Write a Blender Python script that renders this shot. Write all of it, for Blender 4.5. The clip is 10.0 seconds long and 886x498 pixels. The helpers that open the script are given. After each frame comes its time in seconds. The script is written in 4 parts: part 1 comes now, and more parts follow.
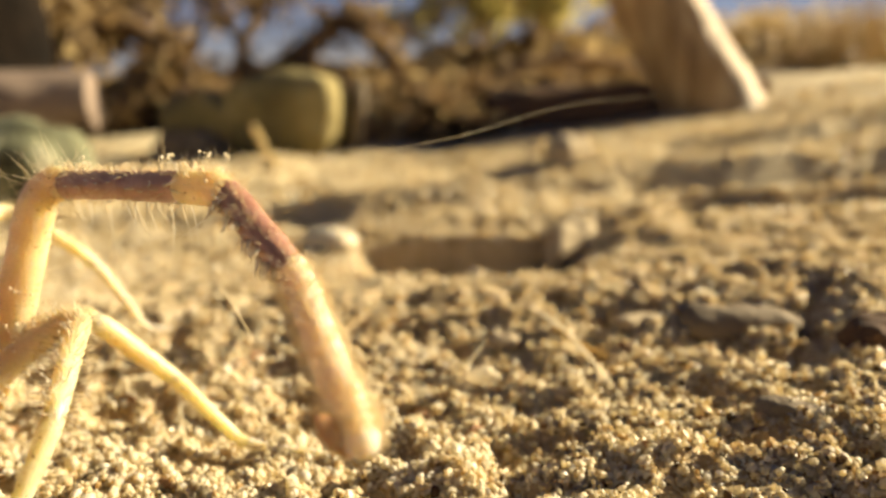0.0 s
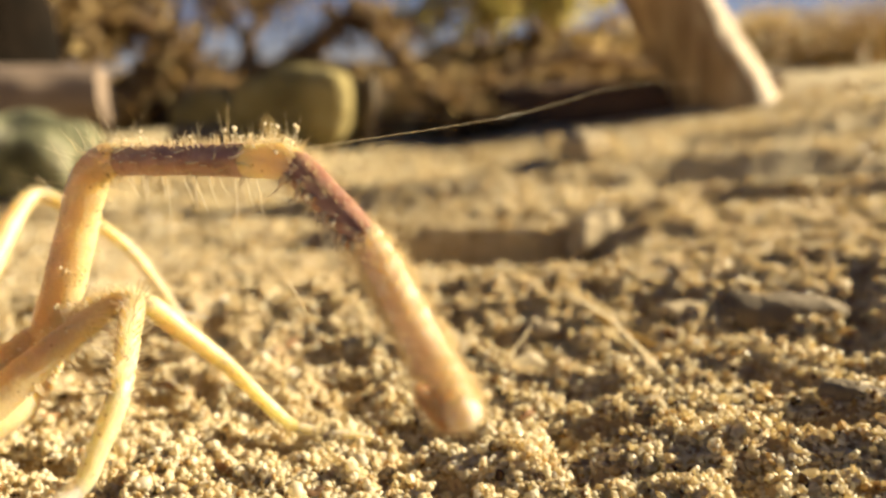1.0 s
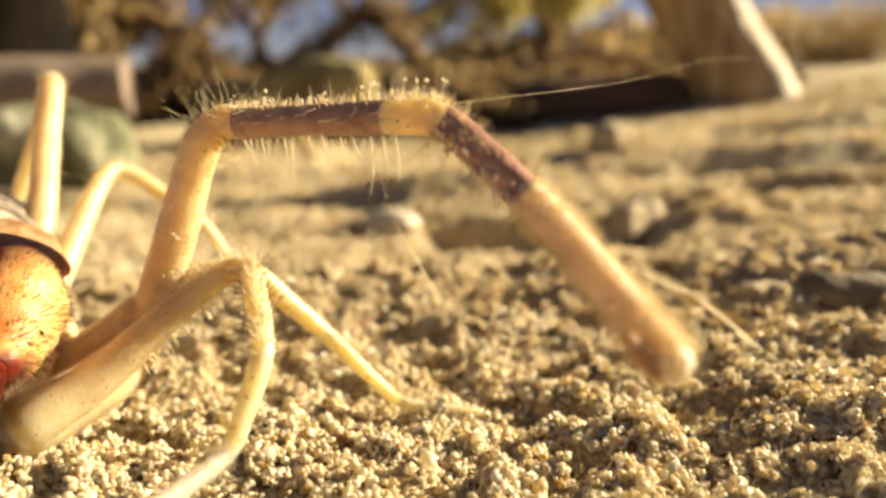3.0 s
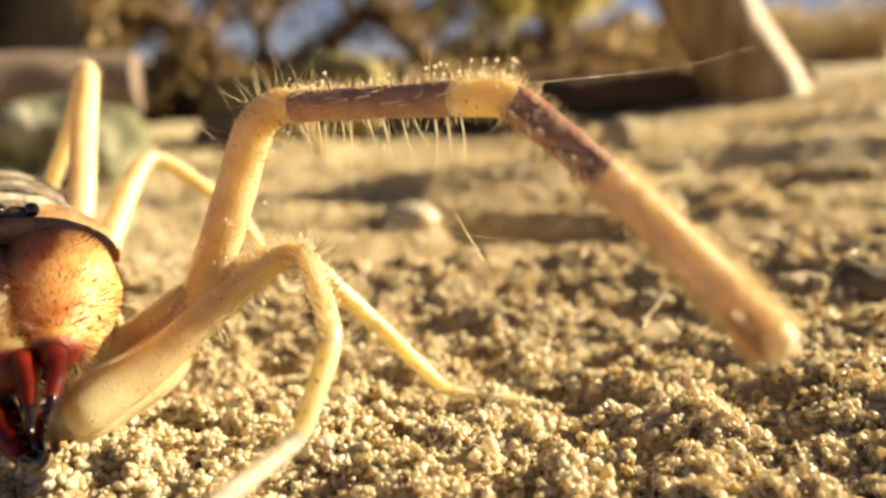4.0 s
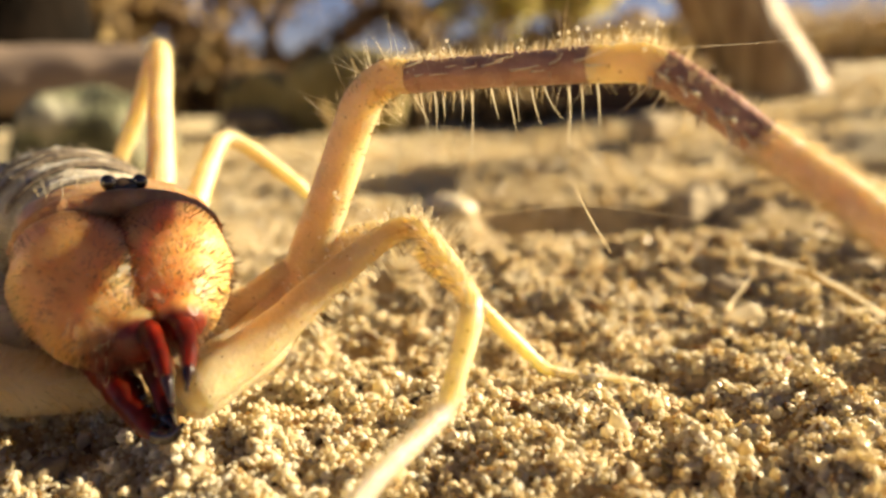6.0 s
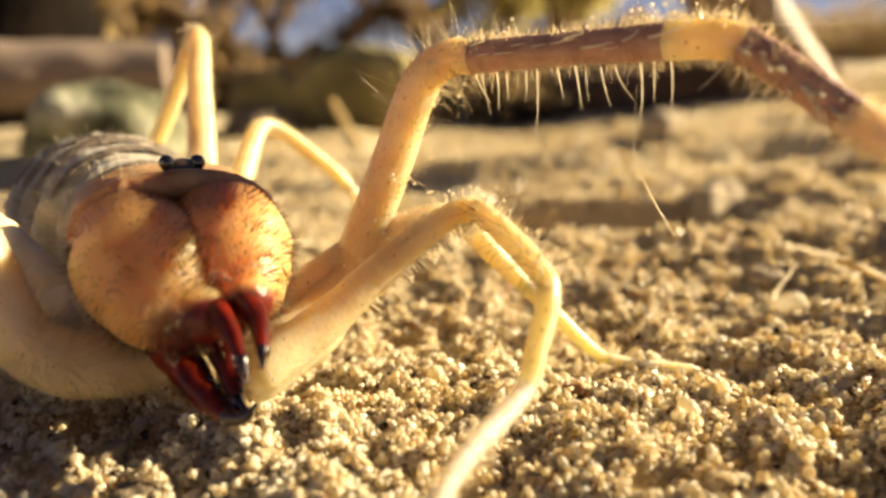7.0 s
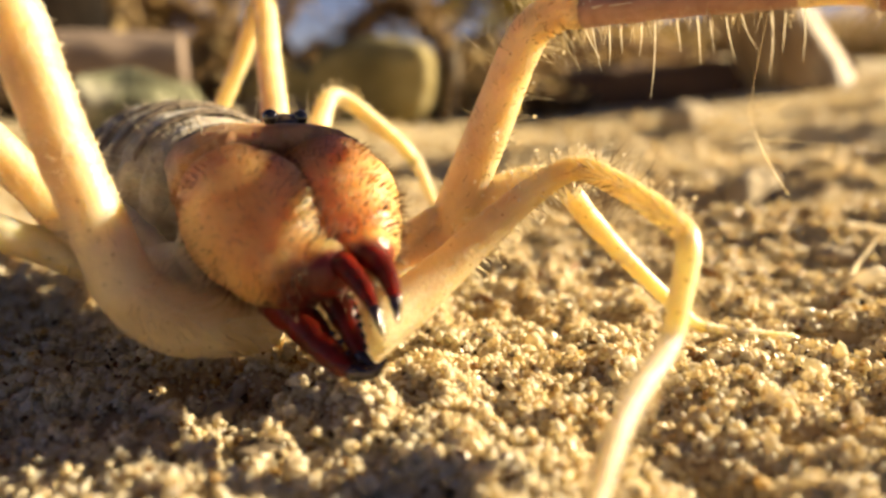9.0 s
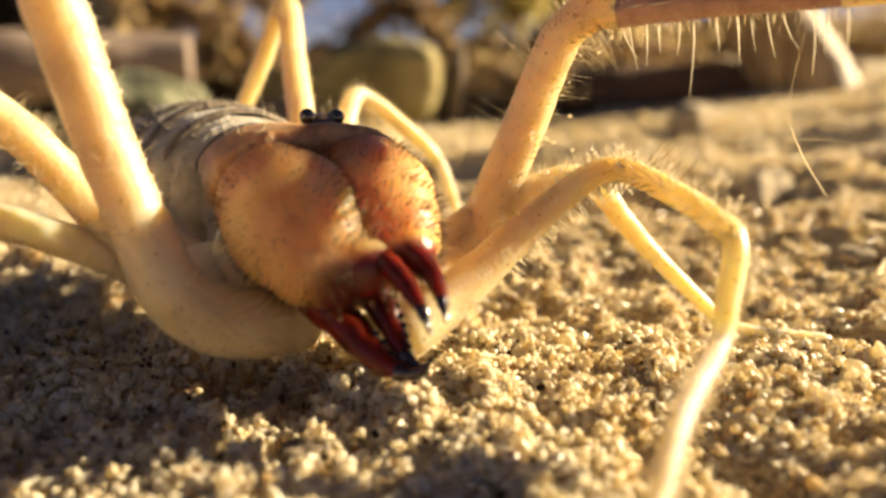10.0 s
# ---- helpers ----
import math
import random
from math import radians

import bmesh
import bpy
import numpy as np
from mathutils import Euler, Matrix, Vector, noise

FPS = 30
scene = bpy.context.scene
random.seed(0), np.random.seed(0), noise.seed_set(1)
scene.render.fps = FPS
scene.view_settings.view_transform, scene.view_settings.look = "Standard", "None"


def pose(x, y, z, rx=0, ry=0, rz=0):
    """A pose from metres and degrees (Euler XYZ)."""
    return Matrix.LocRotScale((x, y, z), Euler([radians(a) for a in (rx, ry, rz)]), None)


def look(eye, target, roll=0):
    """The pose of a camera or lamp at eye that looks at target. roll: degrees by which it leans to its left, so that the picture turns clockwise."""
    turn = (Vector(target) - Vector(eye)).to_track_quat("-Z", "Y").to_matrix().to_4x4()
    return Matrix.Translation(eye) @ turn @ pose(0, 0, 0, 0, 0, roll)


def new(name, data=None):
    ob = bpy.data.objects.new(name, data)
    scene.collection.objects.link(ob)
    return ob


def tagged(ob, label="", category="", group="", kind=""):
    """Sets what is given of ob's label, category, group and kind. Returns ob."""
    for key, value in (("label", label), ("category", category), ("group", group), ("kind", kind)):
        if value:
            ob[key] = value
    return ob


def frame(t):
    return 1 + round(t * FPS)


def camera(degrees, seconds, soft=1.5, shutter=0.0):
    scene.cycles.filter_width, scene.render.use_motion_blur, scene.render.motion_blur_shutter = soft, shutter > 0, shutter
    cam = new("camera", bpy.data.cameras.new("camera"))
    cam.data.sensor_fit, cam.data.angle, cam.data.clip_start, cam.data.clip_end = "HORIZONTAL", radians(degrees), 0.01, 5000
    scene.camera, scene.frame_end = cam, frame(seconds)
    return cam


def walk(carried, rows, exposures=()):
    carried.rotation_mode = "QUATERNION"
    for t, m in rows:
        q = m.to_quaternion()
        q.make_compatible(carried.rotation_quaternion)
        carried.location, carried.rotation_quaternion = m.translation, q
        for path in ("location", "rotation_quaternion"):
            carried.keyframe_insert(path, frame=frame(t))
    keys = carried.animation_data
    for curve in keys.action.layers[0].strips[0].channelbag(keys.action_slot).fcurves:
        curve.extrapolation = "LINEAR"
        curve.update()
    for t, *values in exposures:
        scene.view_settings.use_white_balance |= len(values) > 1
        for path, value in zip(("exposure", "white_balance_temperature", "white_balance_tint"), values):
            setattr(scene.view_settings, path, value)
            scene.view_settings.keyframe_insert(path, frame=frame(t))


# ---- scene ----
cam = camera(62.1, 10.0, soft=2.8)
METRES, EYE, TILT, LEAN, TURN = 0.04, 0.0293, -14.0, 2.0, 0.0
ROWS = [
    (0.0, 0.0, 0.0, 0.0, -0.0, 0.0, 0.0),
    (0.5, -0.0514, 0.0156, -0.0172, -0.02, 0.03, -0.04),
    (1.0, -0.1089, 0.0291, -0.0386, -0.05, 0.07, -0.09),
    (1.5, -0.1656, 0.0392, -0.0521, -0.08, 0.07, -0.13),
    (2.0, -0.2232, 0.0468, -0.0654, -0.09, 0.08, -0.14),
    (2.5, -0.2722, 0.0554, -0.0817, -0.11, 0.1, -0.17),
    (4.0, -0.4197, 0.0789, -0.122, -0.26, 0.1, -0.24),
    (4.5, -0.4625, 0.0845, -0.1308, -0.3, 0.09, -0.25),
    (5.0, -0.5131, 0.0913, -0.1426, -0.33, 0.09, -0.26),
    (5.5, -0.5615, 0.0995, -0.1537, -0.36, 0.12, -0.33),
    (7.0, -0.7149, 0.1254, -0.1973, -0.67, 0.26, -0.46),
    (7.5, -0.7594, 0.1342, -0.2136, -0.73, 0.3, -0.49),
    (8.0, -0.8081, 0.1442, -0.2314, -0.83, 0.3, -0.51),
    (8.5, -0.8492, 0.1535, -0.2475, -0.91, 0.31, -0.55),
    (9.0, -0.8873, 0.1633, -0.2638, -0.95, 0.37, -0.59),
    (9.5, -0.9154, 0.1659, -0.2654, -0.99, 0.42, -0.6),
    (10.0, -0.9446, 0.1679, -0.2659, -1.01, 0.44, -0.61),
]
walk(cam, [(t, pose(0, 0, EYE, TILT, LEAN, TURN) @ pose(METRES * x, METRES * y, METRES * z, 90 + pitch, roll, yaw)) for t, x, y, z, yaw, pitch, roll in ROWS],
     exposures=((0.0, 1.32, 7500.0, 12.0), (4.0, 1.40, 7600.0, 13.0), (10.0, 1.58, 7900.0, 16.0)))
# a macro lens: thin plane of focus a few centimetres ahead
cam.data.dof.use_dof = True
cam.data.dof.focus_distance = 0.046
cam.data.dof.aperture_fstop = 25.0

# ---- light ----
SUN_DIR = Vector((0.86, 0.26, 0.37)).normalized()
world = bpy.data.worlds.new("sky")
scene.world = world
world.use_nodes = True
wn = world.node_tree
sky = wn.nodes.new("ShaderNodeTexSky")
sky.sky_type, sky.sun_disc = "NISHITA", False
sky.sun_elevation = math.asin(SUN_DIR.z)
sky.sun_rotation = math.atan2(SUN_DIR.x, SUN_DIR.y)
sky.altitude, sky.air_density, sky.dust_density, sky.ozone_density = 3000.0, 1.0, 0.1, 2.0
hue = wn.nodes.new("ShaderNodeMix")
hue.data_type, hue.blend_type = "RGBA", "MULTIPLY"
hue.inputs["Factor"].default_value, hue.inputs["B"].default_value = 1.0, (0.97, 0.87, 1.1, 1)
wn.links.new(sky.outputs[0], hue.inputs["A"])
wn.links.new(hue.outputs["Result"], wn.nodes["Background"].inputs[0])
wn.nodes["Background"].inputs[1].default_value = 0.024
sun = new("sun", bpy.data.lights.new("sun", "SUN"))
sun.data.energy, sun.data.angle, sun.data.color = 5.0, radians(0.6), (1.0, 0.93, 0.72)
sun.matrix_basis = look(SUN_DIR * 3, (0, 0, 0))


# ---- materials ----
def material(name, stops, scale, rough=0.6, bump=0.0, bump_scale=None, sss=0.0, radius=(0.6, 0.35, 0.15), translucent=0.0,
             island=False, detail=6.0, spec=0.5, coat=0.0, stretch=(1, 1, 1), blotch=0.0, sheen=0.0, band=None, glow_tint=None, dots=0.0, clear=0.0, clear_tint=(1.0, 0.86, 0.58)):
    """A procedural surface: a ramp of colours over noise (or over the random value of each grain), a slower blotch, relief."""
    m = bpy.data.materials.new(name)
    m.use_nodes = True
    nt = m.node_tree
    n, l = nt.nodes, nt.links
    bs, out = n["Principled BSDF"], n["Material Output"]
    tc, mp = n.new("ShaderNodeTexCoord"), n.new("ShaderNodeMapping")
    mp.inputs["Scale"].default_value = stretch
    l.new(tc.outputs["Object"], mp.inputs[0])
    tex = n.new("ShaderNodeTexNoise")
    tex.inputs["Scale"].default_value, tex.inputs["Detail"].default_value = scale, detail
    l.new(mp.outputs[0], tex.inputs["Vector"])
    ramp = n.new("ShaderNodeValToRGB")
    while len(ramp.color_ramp.elements) < len(stops):
        ramp.color_ramp.elements.new(0.5)
    for e, (p, c) in zip(ramp.color_ramp.elements, stops):
        e.position, e.color = p, (*c, 1)
    if island:
        geo = n.new("ShaderNodeNewGeometry")
        l.new(geo.outputs["Random Per Island"], ramp.inputs[0])
    else:
        l.new(tex.outputs["Fac"], ramp.inputs[0])
    colour = ramp.outputs[0]
    if blotch:
        big = n.new("ShaderNodeTexNoise")
        big.inputs["Scale"].default_value, big.inputs["Detail"].default_value = scale * 0.23, 3.0
        l.new(mp.outputs[0], big.inputs["Vector"])
        mr = n.new("ShaderNodeMapRange")
        mr.inputs["From Min"].default_value, mr.inputs["From Max"].default_value = 0.3, 0.7
        mr.inputs["To Min"].default_value, mr.inputs["To Max"].default_value = 1 - blotch, 1 + blotch * 0.5
        l.new(big.outputs["Fac"], mr.inputs[0])
        mix = n.new("ShaderNodeMix")
        mix.data_type, mix.blend_type = "RGBA", "MULTIPLY"
        mix.inputs["Factor"].default_value = 1
        l.new(colour, mix.inputs["A"])
        l.new(mr.outputs[0], mix.inputs["B"])
        colour = mix.outputs["Result"]
    if dots:
        # brown hair bases
        vo, mr, mix = n.new("ShaderNodeTexVoronoi"), n.new("ShaderNodeMapRange"), n.new("ShaderNodeMix")
        vo.inputs["Scale"].default_value = dots
        l.new(tc.outputs["Object"], vo.inputs["Vector"])
        mr.inputs["From Min"].default_value, mr.inputs["From Max"].default_value = 0.07, 0.14
        mr.inputs["To Min"].default_value, mr.inputs["To Max"].default_value = 0.75, 0.0
        l.new(vo.outputs["Distance"], mr.inputs[0])
        mix.data_type = "RGBA"
        l.new(mr.outputs[0], mix.inputs["Factor"])
        l.new(colour, mix.inputs["A"])
        mix.inputs["B"].default_value = (0.22, 0.09, 0.03, 1)
        colour = mix.outputs["Result"]
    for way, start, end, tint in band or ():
        # colour that sets in along a direction of the thing
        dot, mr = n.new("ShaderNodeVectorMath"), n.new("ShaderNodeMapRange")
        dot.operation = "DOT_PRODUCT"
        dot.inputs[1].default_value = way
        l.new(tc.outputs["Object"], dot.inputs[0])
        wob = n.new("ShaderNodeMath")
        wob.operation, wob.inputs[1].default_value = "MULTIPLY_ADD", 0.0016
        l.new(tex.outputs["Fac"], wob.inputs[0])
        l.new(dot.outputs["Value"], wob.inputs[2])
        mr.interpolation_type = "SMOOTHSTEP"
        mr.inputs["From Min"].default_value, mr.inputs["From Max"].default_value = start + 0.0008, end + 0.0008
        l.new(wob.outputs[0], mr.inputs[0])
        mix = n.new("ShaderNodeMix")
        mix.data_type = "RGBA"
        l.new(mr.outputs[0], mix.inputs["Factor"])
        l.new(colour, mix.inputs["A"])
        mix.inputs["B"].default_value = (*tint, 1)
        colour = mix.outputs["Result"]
    l.new(colour, bs.inputs["Base Color"])
    bs.inputs["Roughness"].default_value = rough
    bs.inputs["Specular IOR Level"].default_value = spec
    bs.inputs["Coat Weight"].default_value = coat
    bs.inputs["Sheen Weight"].default_value = sheen
    if sss:
        bs.inputs["Subsurface Weight"].default_value = sss
        bs.inputs["Subsurface Radius"].default_value = radius
        bs.inputs["Subsurface Scale"].default_value = 0.001
    if bump:
        bt = n.new("ShaderNodeTexNoise")
        bt.inputs["Scale"].default_value, bt.inputs["Detail"].default_value = bump_scale or scale * 3, 4.0
        l.new(mp.outputs[0], bt.inputs["Vector"])
        bp = n.new("ShaderNodeBump")
        bp.inputs["Strength"].default_value, bp.inputs["Distance"].default_value = 1.0, bump
        l.new(bt.outputs["Fac"], bp.inputs["Height"])
        l.new(bp.outputs[0], bs.inputs["Normal"])
    if translucent:
        tr, ms = n.new("ShaderNodeBsdfTranslucent"), n.new("ShaderNodeMixShader")
        if glow_tint:
            tint = n.new("ShaderNodeMix")
            tint.data_type, tint.blend_type = "RGBA", "MULTIPLY"
            tint.inputs["Factor"].default_value, tint.inputs["B"].default_value = 1.0, (*glow_tint, 1)
            l.new(colour, tint.inputs["A"])
            l.new(tint.outputs["Result"], tr.inputs["Color"])
        else:
            l.new(colour, tr.inputs["Color"])
        ms.inputs[0].default_value = translucent
        l.new(bs.outputs[0], ms.inputs[1])
        l.new(tr.outputs[0], ms.inputs[2])
        l.new(ms.outputs[0], out.inputs["Surface"])
    if clear:
        # glassy body that lets part of the light straight through
        tp, ms2 = n.new("ShaderNodeBsdfTransparent"), n.new("ShaderNodeMixShader")
        tp.inputs["Color"].default_value = (*clear_tint, 1)
        ms2.inputs[0].default_value = clear
        l.new(out.inputs["Surface"].links[0].from_socket, ms2.inputs[1])
        l.new(tp.outputs[0], ms2.inputs[2])
        l.new(ms2.outputs[0], out.inputs["Surface"])
    return m


SAND_STOPS = [(0.0, (0.06, 0.035, 0.015)), (0.03, (0.25, 0.13, 0.05)), (0.06, (0.60, 0.42, 0.18)), (0.16, (0.76, 0.66, 0.43)), (0.6, (0.83, 0.77, 0.58)), (1.0, (0.90, 0.87, 0.77))]
M_GRAIN = material("sand_grain", SAND_STOPS, 900, rough=0.34, translucent=0.4, island=True, glow_tint=(1.0, 0.92, 0.70), clear=0.2, clear_tint=(1.0, 0.9, 0.7))
# browner sheet under the near grains, paler further off
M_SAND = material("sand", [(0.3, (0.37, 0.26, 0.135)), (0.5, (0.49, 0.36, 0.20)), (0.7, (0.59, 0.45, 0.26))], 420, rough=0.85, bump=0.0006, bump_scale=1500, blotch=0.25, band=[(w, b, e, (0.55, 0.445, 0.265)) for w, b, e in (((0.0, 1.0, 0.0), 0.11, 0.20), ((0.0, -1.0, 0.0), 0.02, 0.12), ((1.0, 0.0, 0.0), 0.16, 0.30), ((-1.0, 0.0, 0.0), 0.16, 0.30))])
M_CUTICLE = material("pale_cuticle", [(0.3, (0.62, 0.48, 0.265)), (0.7, (0.75, 0.61, 0.375))], 500, rough=0.36, translucent=0.04, sss=1.0, radius=(4.0, 3.2, 1.7), bump=0.00008, bump_scale=3500, blotch=0.2, dots=1250.0)
M_TARSUS = material("whitish_cuticle", [(0.3, (0.57, 0.45, 0.33)), (0.7, (0.69, 0.57, 0.44))], 600, rough=0.5, translucent=0.04, sss=1.0, radius=(3.0, 2.5, 1.4), bump=0.00015, bump_scale=3000, sheen=0.4)
M_PAD = material("tan_pad", [(0.3, (0.40, 0.19, 0.06)), (0.7, (0.56, 0.32, 0.13))], 600, rough=0.5, sss=0.6, bump=0.0001, bump_scale=3000)
M_BROWN = material("brown_cuticle", [(0.3, (0.27, 0.125, 0.085)), (0.7, (0.46, 0.26, 0.185))], 700, rough=0.34, sss=0.35, bump=0.00008, bump_scale=4000)
# amber turning dark red towards the fingers and brown at the upper rim (directions in metres, along the animal's axis)
AXIS0 = -45.1 * 0.5 - 49.4 * 0.866
# first band: edge darkening of the translucent jaw put into colour as brown
BULB_BANDS = [((-0.5, 0.866, 0.0), -0.001 * (AXIS0 + 4.6), -0.001 * (AXIS0 + 2.2), (0.50, 0.22, 0.07)), ((0.0, 0.0, 1.0), 0.0128, 0.0154, (0.44, 0.18, 0.06)),
              ((0.42, -0.728, -0.542), 0.001 * (0.84 * AXIS0 + 2.4), 0.001 * (0.84 * AXIS0 + 3.5), (0.13, 0.009, 0.004))]
M_BULB = material("amber_cuticle", [(0.3, (0.60, 0.25, 0.075)), (0.5, (0.74, 0.39, 0.135)), (0.7, (0.83, 0.53, 0.225))], 300, rough=0.38, translucent=0.08, sss=1.0, radius=(5.0, 3.4, 1.6), bump=0.00012, bump_scale=2600, coat=0.1, dots=1900.0,
                  band=BULB_BANDS)
M_CARAPACE = material("carapace", [(0.3, (0.30, 0.15, 0.065)), (0.7, (0.54, 0.33, 0.165))], 450, rough=0.42, sss=0.8, radius=(3.0, 1.5, 0.6), bump=0.00015, bump_scale=2200, blotch=0.3)
M_FANG = material("red_fang", [(0.3, (0.04, 0.004, 0.002)), (0.7, (0.21, 0.015, 0.005))], 700, rough=0.3, spec=0.25, translucent=0.06, sss=0.8, radius=(1.8, 0.15, 0.05), coat=0.05, blotch=0.4)
M_FANG_BASE = material("dark_fang_base", [(0.3, (0.018, 0.003, 0.002)), (0.7, (0.11, 0.009, 0.004))], 900, rough=0.28, spec=0.35, sss=0.4, radius=(1.2, 0.1, 0.05), bump=0.0001, bump_scale=2500, blotch=0.4)
M_FANG_TIP = material("black_fang", [(0.3, (0.012, 0.004, 0.003)), (0.7, (0.03, 0.008, 0.006))], 500, rough=0.14, coat=0.6)
M_EYE = material("black_eye", [(0.3, (0.004, 0.003, 0.003)), (0.7, (0.010, 0.007, 0.006))], 500, rough=0.05, coat=1.0)
M_ABDOMEN = material("grey_abdomen", [(0.3, (0.28, 0.23, 0.16)), (0.7, (0.56, 0.48, 0.36))], 380, rough=0.7, sss=0.3, bump=0.0003, bump_scale=1500, blotch=0.35, sheen=0.3)
M_RIM = material("rim_skin", [(0.3, (0.26, 0.115, 0.05)), (0.7, (0.46, 0.25, 0.115))], 700, rough=0.4, sss=0.6, radius=(2.0, 1.0, 0.4), bump=0.00015, bump_scale=2200, blotch=0.3)
M_TERGITE = material("dark_tergite", [(0.3, (0.09, 0.065, 0.045)), (0.7, (0.24, 0.18, 0.12))], 500, rough=0.7, bump=0.0002, bump_scale=1800)
M_MOUND = material("eye_mound_skin", [(0.3, (0.012, 0.008, 0.005)), (0.7, (0.06, 0.035, 0.018))], 700, rough=0.35, coat=0.3)
M_ABDOMEN_HAIR = material("grey_fur", [(0.0, (0.36, 0.30, 0.21)), (1.0, (0.74, 0.65, 0.51))], 500, rough=0.4, translucent=0.3, island=True)
M_MEMBRANE = material("white_membrane", [(0.3, (0.66, 0.52, 0.32)), (0.7, (0.82, 0.72, 0.52))], 400, rough=0.45, sss=0.6)
M_HAIR = material("golden_hair", [(0.0, (0.90, 0.74, 0.46)), (1.0, (0.97, 0.90, 0.72))], 500, rough=0.18, translucent=0.55, island=True, clear=0.3, clear_tint=(1.0, 0.93, 0.78))
M_HAIR_DARK = material("dark_hair", [(0.0, (0.05, 0.022, 0.01)), (1.0, (0.16, 0.07, 0.03))], 500, rough=0.35, island=True)
M_SPINE = material("pale_spine", [(0.0, (0.92, 0.82, 0.60)), (1.0, (0.98, 0.93, 0.80))], 500, rough=0.1, translucent=0.5, island=True, coat=1.0, clear=0.25, clear_tint=(1.0, 0.95, 0.85))
M_STONE = material("stone", [(0.3, (0.12, 0.085, 0.05)), (0.55, (0.22, 0.165, 0.10)), (0.75, (0.33, 0.26, 0.165))], 150, rough=0.85, bump=0.0006, bump_scale=700, blotch=0.25)
M_TAN = material("tan_stone", [(0.3, (0.38, 0.29, 0.17)), (0.7, (0.52, 0.41, 0.26))], 150, rough=0.9, bump=0.0006, bump_scale=500, blotch=0.15)
M_QUARTZ = material("pale_pebble", [(0.3, (0.50, 0.41, 0.27)), (0.7, (0.66, 0.57, 0.41))], 200, rough=0.4, sss=0.3, bump=0.0002)
M_MOSSY = material("mossy_stone", [(0.35, (0.06, 0.06, 0.03)), (0.5, (0.20, 0.20, 0.11)), (0.7, (0.46, 0.43, 0.31))], 90, rough=0.9, bump=0.0015, bump_scale=300, blotch=0.3)
M_STUMP = material("green_stump", [(0.3, (0.14, 0.11, 0.04)), (0.55, (0.26, 0.205, 0.075)), (0.8, (0.44, 0.36, 0.17))], 60, rough=0.9, bump=0.002, bump_scale=200, blotch=0.35)
M_LOGEND = material("weathered_log", [(0.3, (0.16, 0.11, 0.078)), (0.7, (0.33, 0.24, 0.175))], 45, rough=0.8, bump=0.001, bump_scale=160, stretch=(0.3, 1, 1.4), blotch=0.25)
M_DARKLOG = material("dark_log", [(0.3, (0.05, 0.024, 0.01)), (0.7, (0.19, 0.10, 0.045))], 60, rough=0.9, bump=0.002, bump_scale=220, stretch=(0.3, 1, 1))
# near-black to put the shade on the dark trunk into its colour
M_SHADED_BARK = material("shaded_bark", [(0.3, (0.004, 0.003, 0.002)), (0.7, (0.016, 0.010, 0.006))], 60, rough=0.95, spec=0.1, bump=0.002, bump_scale=200)
M_DRIFT = material("bare_wood", [(0.3, (0.22, 0.12, 0.04)), (0.48, (0.46, 0.29, 0.12)), (0.7, (0.70, 0.50, 0.25))], 70, rough=0.6, bump=0.002, bump_scale=140, stretch=(2.6, 2.6, 0.3), blotch=0.3)
M_BARK = material("dry_bark", [(0.3, (0.10, 0.055, 0.02)), (0.7, (0.36, 0.22, 0.10))], 60, rough=0.9, bump=0.002, bump_scale=200)
M_LITTER = material("leaf_litter", [(0.0, (0.06, 0.03, 0.012)), (0.4, (0.20, 0.12, 0.05)), (0.8, (0.38, 0.25, 0.11)), (1.0, (0.60, 0.45, 0.22))], 50, rough=0.6, translucent=0.45, island=True)
M_LEAF = material("olive_leaf", [(0.0, (0.26, 0.23, 0.06)), (0.5, (0.52, 0.44, 0.13)), (1.0, (0.74, 0.62, 0.26))], 50, rough=0.5, translucent=0.45, island=True)
M_DARKLEAF = material("brown_leaf", [(0.0, (0.08, 0.045, 0.02)), (0.6, (0.36, 0.24, 0.10)), (1.0, (0.62, 0.46, 0.22))], 50, rough=0.6, translucent=0.4, island=True)
M_FLECK = material("bark_fleck", [(0.3, (0.12, 0.05, 0.02)), (0.7, (0.34, 0.17, 0.07))], 600, rough=0.7, bump=0.0001, bump_scale=2500)
M_STRAW = material("dry_grass", [(0.0, (0.46, 0.31, 0.12)), (0.6, (0.62, 0.46, 0.20)), (1.0, (0.78, 0.63, 0.36))], 200, rough=0.5, translucent=0.3, island=True)


# ---- mesh helpers (lengths in millimetres) ----
MM = 0.001


def thing(name, label, category, group="", kind=""):
    return tagged(new(name), label, category, group, kind)


def link(name, verts, faces, mat, parent=None, label="", smooth=True):
    me = bpy.data.meshes.new(name)
    me.from_pydata([tuple(MM * c for c in v) for v in verts], [], faces)
    me.update()
    me.shade_smooth() if smooth else me.shade_flat()
    for m in (mat if isinstance(mat, (list, tuple)) else [mat]):
        me.materials.append(m)
    ob = new(name, me)
    if parent is not None:
        ob.parent = parent
    return tagged(ob, label)


